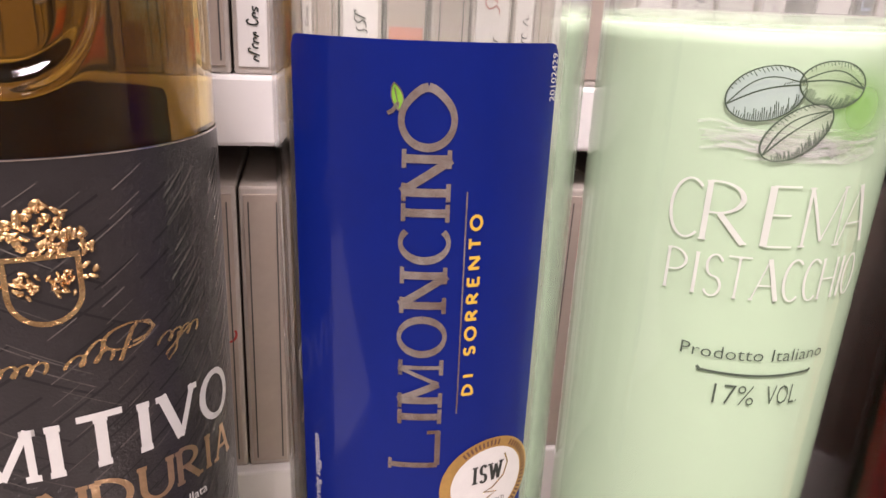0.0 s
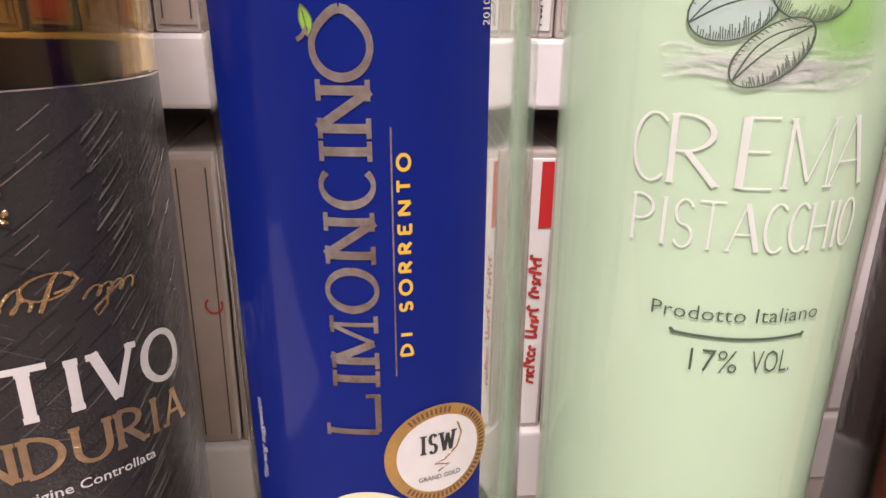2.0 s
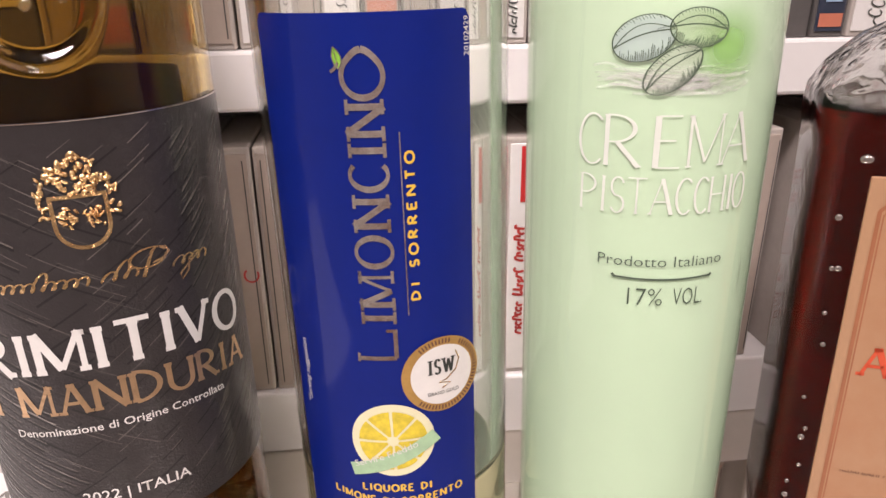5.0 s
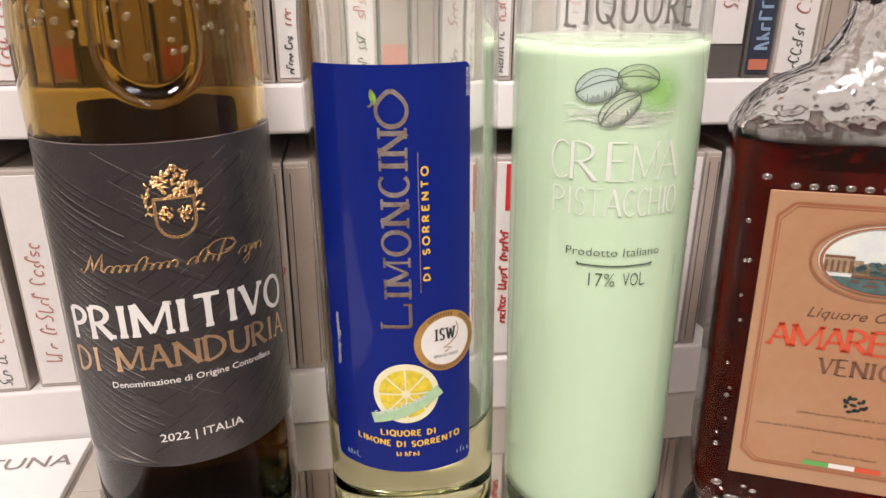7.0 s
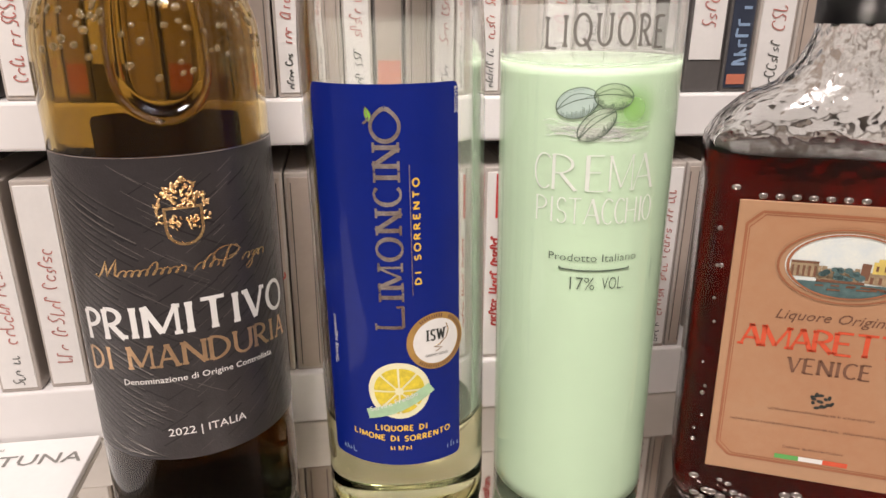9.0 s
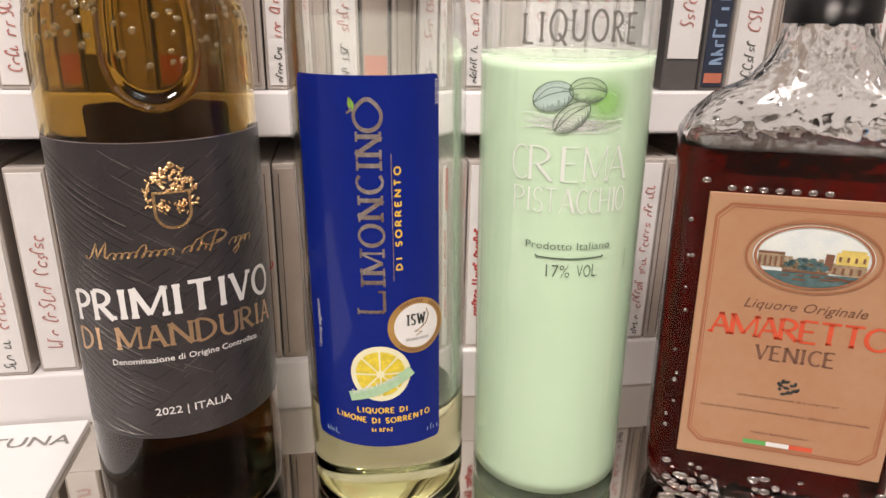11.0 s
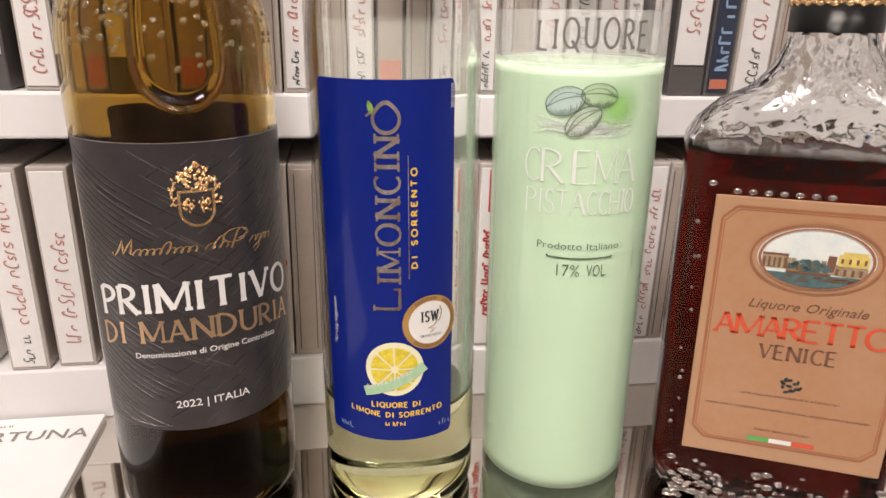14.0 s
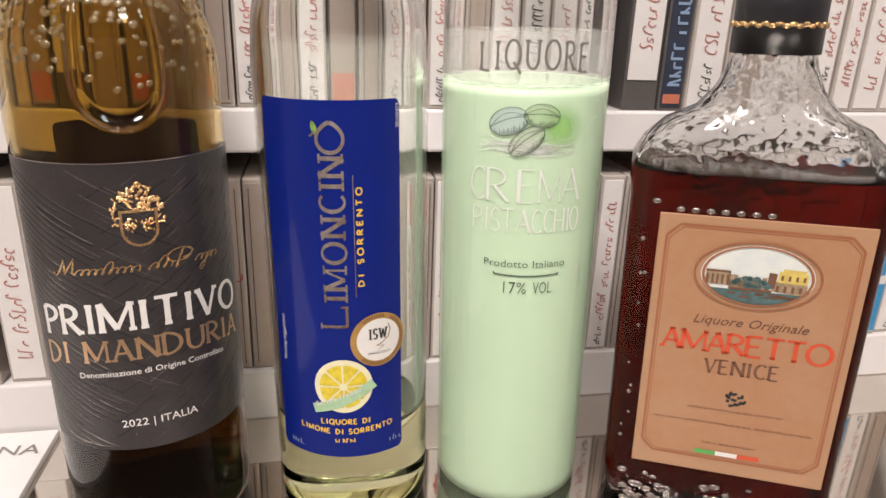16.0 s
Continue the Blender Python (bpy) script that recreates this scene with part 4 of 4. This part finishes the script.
    for flat in (dark, bm):
        for v in flat.verts:
            v.co.y *= 1.056
    part("relief_shade", wrapped(dark, tr - 0.00006, 0, 0.0530), EMBOSS_SHADE, lab, "dark hairlines painted as the relief's shade")
    part("relief_glint", wrapped(bm, tr - 0.00003, 0, 0.0530), EMBOSS_GLINT, lab, "pale glossy hairlines painted as the relief's glints")
    bm = bmesh.new()
    stroke(bm, [(arc(r, -58 + 157 * k / 50), 0) for k in range(51)], 0.0003)
    part("top_rule", wrapped(bm, tr, 0, 0.1699), SILVER_FOIL, lab)
    # gold crest
    bm = bmesh.new()
    stroke(bm, [(-0.0060, 0.0042), (-0.0060, -0.0030), *[(-0.0060 * math.cos(math.pi * k / 16), -0.0030 - 0.0058 * math.sin(math.pi * k / 16)) for k in range(1, 16)], (0.0060, -0.0030), (0.0060, 0.0042)], 0.0010)
    quad(bm, (-0.0064, 0.0042), (0.0064, 0.0042), 0.0010)
    for k in range(74):
        a = rnd.uniform(0, 2 * math.pi)
        f = math.sqrt(rnd.random())
        x, y = 0.0078 * f * math.cos(a), 0.0092 + 0.0052 * f * math.sin(a)
        x *= 1 - max(0, y - 0.009) * 70
        if y > 0.0048:
            ellipse(bm, x, y, rnd.uniform(0.0006, 0.0012), rnd.uniform(0.0004, 0.0008), rnd.uniform(0, 180), 0.0, 10, dome=0.0005)
    for side in (-1, 1):
        for k in range(14):
            ellipse(bm, side * rnd.uniform(0.0068, 0.0090), rnd.uniform(-0.0010, 0.0066), rnd.uniform(0.0006, 0.0011), 0.0005, rnd.uniform(0, 180), 0.0, 10, dome=0.0005)
        for k in range(24):
            ellipse(bm, side * 0.0028 + rnd.uniform(-0.0020, 0.0020), rnd.uniform(-0.0034, 0.0016), rnd.uniform(0.0006, 0.0011), 0.0004, rnd.uniform(0, 180), 0.0, 10, dome=0.0005)
    part("crest", wrapped(bm, tr, 18, 0.1480), GOLD_FOIL, lab, "gold foil crest")
    # flourished script: slanting pen loops in three groups
    bm = bmesh.new()

    def loops(x0, n, step, h, tall=()):
        pts = []
        for k in range(n * 12 + 1):
            a = 2 * math.pi * k / 12
            y = h / 2 * (1 - math.cos(a)) * (2.0 if k // 12 in tall else 1.0)
            pts.append((x0 + step * k / 12 - 0.30 * step * math.sin(a) + 0.55 * y, y))
        stroke(bm, pts, 0.00075, 0.00032)
    loops(-0.0262, 9, 0.0025, 0.0024, (4,))
    loops(0.0000, 3, 0.0026, 0.0024, (1,))
    loops(0.0180, 4, 0.0026, 0.0024)
    # swung capitals
    stroke(bm, [(-0.0342, 0.0006), (-0.0352, 0.0014), (-0.0340, 0.0002), (-0.0322, 0.0022), (-0.0300, 0.0062), (-0.0302, 0.0030), (-0.0306, 0.0004), (-0.0282, 0.0036), (-0.0258, 0.0066), (-0.0266, 0.0034), (-0.0272, 0.0008), (-0.0262, 0.0002)], 0.00095, 0.0004)
    stroke(bm, [(0.0118 + 0.0048 * math.cos(a) + 0.0008 * math.sin(a), 0.0042 + 0.0026 * math.sin(a)) for a in (0.5 + 0.3 * k for k in range(20))], 0.00085, 0.0004)
    stroke(bm, [(0.0098, -0.0008), (0.0112, 0.0022), (0.0128, 0.0056), (0.0140, 0.0066), (0.0164, 0.0062), (0.0172, 0.0048), (0.0156, 0.0032), (0.0126, 0.0026)], 0.0010, 0.0005)
    stroke(bm, [(0.0232, 0.0014), (0.0222, -0.0024), (0.0200, -0.0042), (0.0196, -0.0026), (0.0226, -0.0004), (0.0262, 0.0018)], 0.00075, 0.0004)
    part("script", wrapped(arched(bm, 0.0026, arc(r, 57)), tr, 20.0, 0.1293), GOLD_FOIL, lab, "gold foil flourish")
    bm = bmesh.new()
    lettering(bm, "PRIMITIVO", arc(r, 124), 0.0119, 0.19, 0.125, 0.115, 0.25, (-arc(r, 62), 0))
    part("grape_lettering", wrapped(arched(bm, 0.0050, arc(r, 64)), tr, 16.4, 0.1059), WHITE_INK, lab, "white slab capitals")
    bm = bmesh.new()
    lettering(bm, "DI MANDURIA", arc(r, 126), 0.0092, 0.17, 0.105, 0.12, 0.26, (-arc(r, 63), 0))
    part("region_lettering", wrapped(arched(bm, 0.0050, arc(r, 64)), tr, 14.9, 0.0933), COPPER_FOIL, lab, "copper foil capitals")
    bm = bmesh.new()
    type_set(bm, "Denominazione di Origine Controllata", arc(r, 87), 0.0025, (-arc(r, 43.5), 0), weight=0.008)
    part("class_lettering", wrapped(arched(bm, 0.0050, arc(r, 64)), tr, 17.8, 0.0872), WHITE_INK, lab)
    bm = bmesh.new()
    type_set(bm, "2022 | ITALIA", arc(r, 43), 0.0034, (-arc(r, 21.5), 0), weight=0.006)
    part("year_lettering", wrapped(arched(bm, 0.0050, arc(r, 64)), tr, 16.6, 0.0641), WHITE_INK, lab)


# ---- amaretto bottle ----
def amaretto():
    hw, hd, mid = 0.0492, 0.0265, -0.0027
    t = thing("amaretto_bottle", pose(0.1705, -0.0015, 0.0, 0, -1.4, -26.2), "pebbled flat glass bottle of dark red amaretto with a copper label", "bottle", "bottles on the mirror top")

    def loft(levels, n=128, flip=False, bm=None):
        """levels: (half width, half depth, corner power, height)"""
        bm = bm or bmesh.new()
        rings = []
        for a, b, e, z in levels:
            ring = []
            for k in range(n):
                q = 2 * math.pi * k / n
                c, s = math.cos(q), math.sin(q)
                ring.append(bm.verts.new((mid + a * math.copysign(abs(c) ** (2 / e), c), b * math.copysign(abs(s) ** (2 / e), s), z)))
            rings.append(ring)
        for lo, hi in zip(rings, rings[1:]):
            for k in range(n):
                j = (k + 1) % n
                vs = (lo[k], lo[j], hi[j], hi[k])
                bm.faces.new(vs[::-1] if flip else vs)
        for ring, up in ((rings[0], False), (rings[-1], True)):
            vs = ring if up != flip else ring[::-1]
            bm.faces.new(vs)
        return bm

    def levels(inset, z0, z1, keys):
        out = []
        for (a0, b0, e0, h0), (a1, b1, e1, h1) in zip(keys, keys[1:]):
            n = max(2, int(abs(h1 - h0) / 0.003))
            for k in range(n):
                f = k / n
                out.append((a0 + (a1 - a0) * f - inset, b0 + (b1 - b0) * f - inset, e0 + (e1 - e0) * f, h0 + (h1 - h0) * f))
        out.append((keys[-1][0] - inset, keys[-1][1] - inset, keys[-1][2], keys[-1][3]))
        return [v for v in out if z0 <= v[3] <= z1]
    keys = [(hw - 0.013, hd - 0.012, 3.6, 0.0004), (hw - 0.0065, hd - 0.006, 4.0, 0.0030), (hw - 0.0028, hd - 0.0026, 4.5, 0.008), (hw - 0.0008, hd - 0.0007, 5.0, 0.015), (hw, hd, 6.5, 0.024), (hw, hd, 6.5, 0.155), (hw + 0.0012, hd + 0.001, 5.0, 0.163), (hw + 0.0008, hd + 0.0005, 4.5, 0.170),
            (hw - 0.003, hd - 0.001, 4.0, 0.177), (hw - 0.011, hd - 0.003, 3.4, 0.185), (0.0265, 0.0210, 2.8, 0.191), (0.0200, 0.0182, 2.4, 0.199), (0.0168, 0.0164, 2.1, 0.207), (0.0156, 0.0156, 2.0, 0.2125), (0.0153, 0.0153, 2.0, 0.250)]
    bm = loft(levels(0, 0, 1, keys))
    part("glass", bm, PEBBLE_GLASS, t, "clear pebbled glass")
    part("inner_wall", loft(levels(0.0032, 0.1655, 0.249, keys), flip=True), CLEAR_GLASS, t, "smooth inside of the empty shoulder")
    part("amaretto", loft(levels(0.0032, 0.010, 0.1649, keys)), AMARETTO_LIQUID, t, "dark red liqueur")

    def centred(bm):
        bmesh.ops.translate(bm, verts=bm.verts, vec=(mid, 0, 0))
        return bm
    part("collar", centred(lathe([(0.0157, 0.2124), (0.0167, 0.2124), (0.0167, 0.2395), (0.0157, 0.2400)], 64)), BLACK_CAP, t, "black collar round the neck")
    bm = bmesh.new()
    for k in range(44):
        a = 2 * math.pi * k / 44
        bmesh.ops.create_icosphere(bm, subdivisions=1, radius=0.0015, matrix=pose(0.0169 * math.sin(a), -0.0169 * math.cos(a), 0.2228 + 0.0007 * (k % 2), 0, 0, math.degrees(a)) @ Matrix.Diagonal((1.25, 0.6, 0.8, 1)))
    part("gold_chain", centred(bm), GOLD_FOIL, t, "gold beaded band")
    part("stopper", centred(lathe([(0, 0.2485), (0.0174, 0.2485), (0.0186, 0.2500), (0.0186, 0.270), (0.0174, 0.2725), (0, 0.2725)], 64)), BLACK_CAP, t, "black stopper")
    # label: width along x, on the front face
    y = -hd - 0.0004

    def face(bm, up=0.0, z=0.0905, x=0.0):
        for v in bm.verts:
            v.co = (x + v.co.x, y - up, z + v.co.y)
        bmesh.ops.recalc_face_normals(bm, faces=bm.faces)
        bmesh.ops.reverse_faces(bm, faces=[f for f in bm.faces if f.normal.y > 0])
        return bm
    lab = part("label", box(-0.0395, 0.0395, y, y + 0.0009, 0.0335, 0.1512, 0.0004), ORANGE_EDGE, t, "copper-orange paper label", smooth=False)
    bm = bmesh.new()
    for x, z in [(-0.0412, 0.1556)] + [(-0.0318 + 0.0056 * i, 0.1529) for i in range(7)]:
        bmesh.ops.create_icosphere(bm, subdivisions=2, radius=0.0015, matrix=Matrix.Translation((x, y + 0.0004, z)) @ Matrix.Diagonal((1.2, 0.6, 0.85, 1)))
    part("beaded_border", bm, BEAD_GLINT, t, "row of small glass beads above the label, glints in their colour")
    # raised drops cast into foot and near side; pale grey stands for glints
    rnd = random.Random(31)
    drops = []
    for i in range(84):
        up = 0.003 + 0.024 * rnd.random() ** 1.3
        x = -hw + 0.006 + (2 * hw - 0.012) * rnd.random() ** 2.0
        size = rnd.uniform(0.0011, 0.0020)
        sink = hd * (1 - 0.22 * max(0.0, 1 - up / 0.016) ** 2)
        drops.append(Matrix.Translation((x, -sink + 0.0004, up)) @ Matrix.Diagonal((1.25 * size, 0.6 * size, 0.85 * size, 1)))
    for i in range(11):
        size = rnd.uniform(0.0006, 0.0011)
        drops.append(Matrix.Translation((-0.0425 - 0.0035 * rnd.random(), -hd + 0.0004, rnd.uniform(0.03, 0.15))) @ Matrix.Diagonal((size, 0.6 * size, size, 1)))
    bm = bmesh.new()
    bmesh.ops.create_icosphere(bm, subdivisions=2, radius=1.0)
    drop = part("glint_drop", bm, BEAD_GLINT, t)
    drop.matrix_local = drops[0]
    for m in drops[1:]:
        ob = new("glint_drop", drop.data)
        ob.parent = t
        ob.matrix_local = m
    w, h, k = 0.0360, 0.0532, 0.0050

    def clipped(w, h, k):
        return [(-w + k, -h), (w - k, -h), (w, -h + k), (w, h - k), (w - k, h), (-w + k, h), (-w, h - k), (-w, -h + k)]
    bm = bmesh.new()
    bm.faces.new([bm.verts.new((*p, 0)) for p in clipped(w, h, k)])
    part("panel", face(bm, 0.0001, 0.0938), ORANGE_LABEL, lab, smooth=False)
    bm = bmesh.new()
    for f in (0.0, 0.0011):
        pts = clipped(w - f, h - f, k)
        for a, b in zip(pts, pts[1:] + pts[:1]):
            quad(bm, a, b, 0.0010 if f == 0 else 0.00035)
    part("frame_line", face(bm, 0.0002, 0.0938), COPPER_LINE, lab, smooth=False)
    # oval picture of a canal
    bm = bmesh.new()
    ellipse(bm, 0, 0, 0.0245, 0.0148, 0, 0.86)
    oval = part("oval_frame", face(bm, 0.0002, 0.1280), ORANGE_EDGE, lab, "printed oval picture of a canal with houses", smooth=False)
    oz = 0.1280
    bm = bmesh.new()
    ellipse(bm, 0, 0, 0.0212, 0.0128)
    part("sky_picture", face(bm, 0.0003, oz), SKY_INK, oval, smooth=False)
    inside = lambda px: 0.0125 * math.sqrt(max(0.0, 1 - (px / 0.0208) ** 2))
    bm = bmesh.new()
    n = 30
    for i in range(n):
        xa, xb = -0.0195 + 0.039 * i / n, -0.0195 + 0.039 * (i + 1) / n
        lo, hi = -inside(xa), -inside(xb)
        if lo < -0.0066 and hi < -0.0066:
            bm.faces.new([bm.verts.new((*p, 0)) for p in ((xa, lo), (xb, hi), (xb, -0.0064), (xa, -0.0064))])
    part("water_picture", face(bm, 0.0004, oz), WATER_INK, oval, smooth=False)
    rnd = random.Random(6)
    bm = bmesh.new()
    quad(bm, (-0.0192, -0.0020), (-0.0098, -0.0020), 0.0056)
    quad(bm, (-0.0098, -0.0038), (0.0040, -0.0038), 0.0030)
    for i in range(8):
        xx = -0.0096 + 0.0018 * i
        quad(bm, (xx, -0.0050), (xx, rnd.uniform(-0.0022, 0.0004)), 0.0017)
    quad(bm, (0.0060, -0.0034), (0.0186, -0.0044), 0.0044)
    part("houses_picture", face(bm, 0.0005, oz), STONE_INK, oval, smooth=False)
    bm = bmesh.new()
    quad(bm, (0.0078, 0.0006), (0.0186, 0.0004), 0.0046)
    quad(bm, (0.0092, 0.0034), (0.0176, 0.0033), 0.0014)
    part("yellow_house_picture", face(bm, 0.00055, oz), SUN_INK, oval, smooth=False)
    bm = bmesh.new()
    quad(bm, (0.0054, -0.0044), (0.0058, 0.0020), 0.0030)
    quad(bm, (-0.0192, 0.0010), (-0.0098, 0.0010), 0.0009)
    quad(bm, (-0.0100, -0.0058), (0.0060, -0.0058), 0.0010)
    for i in range(5):
        quad(bm, (-0.0184 + i * 0.0019, -0.0046), (-0.0184 + i * 0.0019, -0.0004), 0.0008)
    for i in range(4):
        quad(bm, (0.0092 + i * 0.0027, -0.0006), (0.0092 + i * 0.0027, 0.0014), 0.0009)
        quad(bm, (0.0080 + i * 0.0028, -0.0056), (0.0080 + i * 0.0028, -0.0030), 0.0011)
    for i in range(12):
        xx = rnd.uniform(-0.016, 0.014)
        yy = rnd.uniform(-0.0094, -0.0068)
        quad(bm, (xx, yy), (xx + rnd.uniform(0.002, 0.005), yy), 0.0006)
    part("shade_picture", face(bm, 0.0006, oz), BROWN_INK, oval, smooth=False)
    bm = bmesh.new()
    for i in range(16):
        ellipse(bm, rnd.uniform(-0.0085, 0.0045), rnd.uniform(-0.0046, -0.0008), rnd.uniform(0.0010, 0.0018), rnd.uniform(0.0008, 0.0013), 0, 0.05, 10)
    part("trees_picture", face(bm, 0.00065, oz), WATER_INK, oval, smooth=False)
    bm = bmesh.new()
    ellipse(bm, 0, 0, 0.0240, 0.0146, 0, 0.965)
    ellipse(bm, 0, 0, 0.0208, 0.0127, 0, 0.95)
    part("oval_line", face(bm, 0.0007, oz), COPPER_LINE, oval, smooth=False)
    bm = bmesh.new()
    type_set(bm, "Liquore Originale", 0.0440, 0.0042, (-0.0215, 0), 0.35)
    part("script_lettering", face(bm, 0.0003, 0.1052), BROWN_INK, lab, smooth=False)
    bm = bmesh.new()
    lettering(bm, "AMARETTO", 0.0650, 0.0092, 0.19, 0.11, 0.12, 0.11, (-0.0325, 0))
    part("name_lettering", face(bm, 0.0003, 0.0924), SCARLET_INK, lab, "scarlet capitals", smooth=False)
    bm = bmesh.new()
    lettering(bm, "VENICE", 0.0285, 0.0064, 0.18, 0.09, 0.12, 0.30, (-0.0142, 0))
    part("place_lettering", face(bm, 0.0003, 0.0828), BROWN_INK, lab, smooth=False)
    bm = bmesh.new()
    for i in range(13):
        ellipse(bm, rnd.uniform(-0.004, 0.004), rnd.uniform(-0.0030, 0.0030), rnd.uniform(0.0007, 0.0016), 0.0007, rnd.uniform(0, 180), 0.05, 8)
    part("emblem", face(bm, 0.0003, 0.0713), BLACK_INK, lab, smooth=False)
    bm = bmesh.new()
    bars(bm, 0.038, 0.0011, (-0.019, 0.0050), 31)
    bars(bm, 0.063, 0.0011, (-0.0320, -0.0018), 32)
    bars(bm, 0.022, 0.0011, (-0.011, -0.0120), 33)
    part("small_print", face(bm, 0.0003, 0.0600), BROWN_INK, lab, smooth=False)
    for name, mat, x in (("green_stripe", GREEN_INK, -0.0136), ("white_stripe", WHITE_INK, -0.0047), ("red_stripe", SCARLET_INK, 0.0042)):
        bm = bmesh.new()
        quad(bm, (x, 0), (x + 0.0089, 0), 0.0021)
        part(name, face(bm, 0.0003, 0.0437), mat, lab, smooth=False)


wine()
limoncino()
crema()
amaretto()
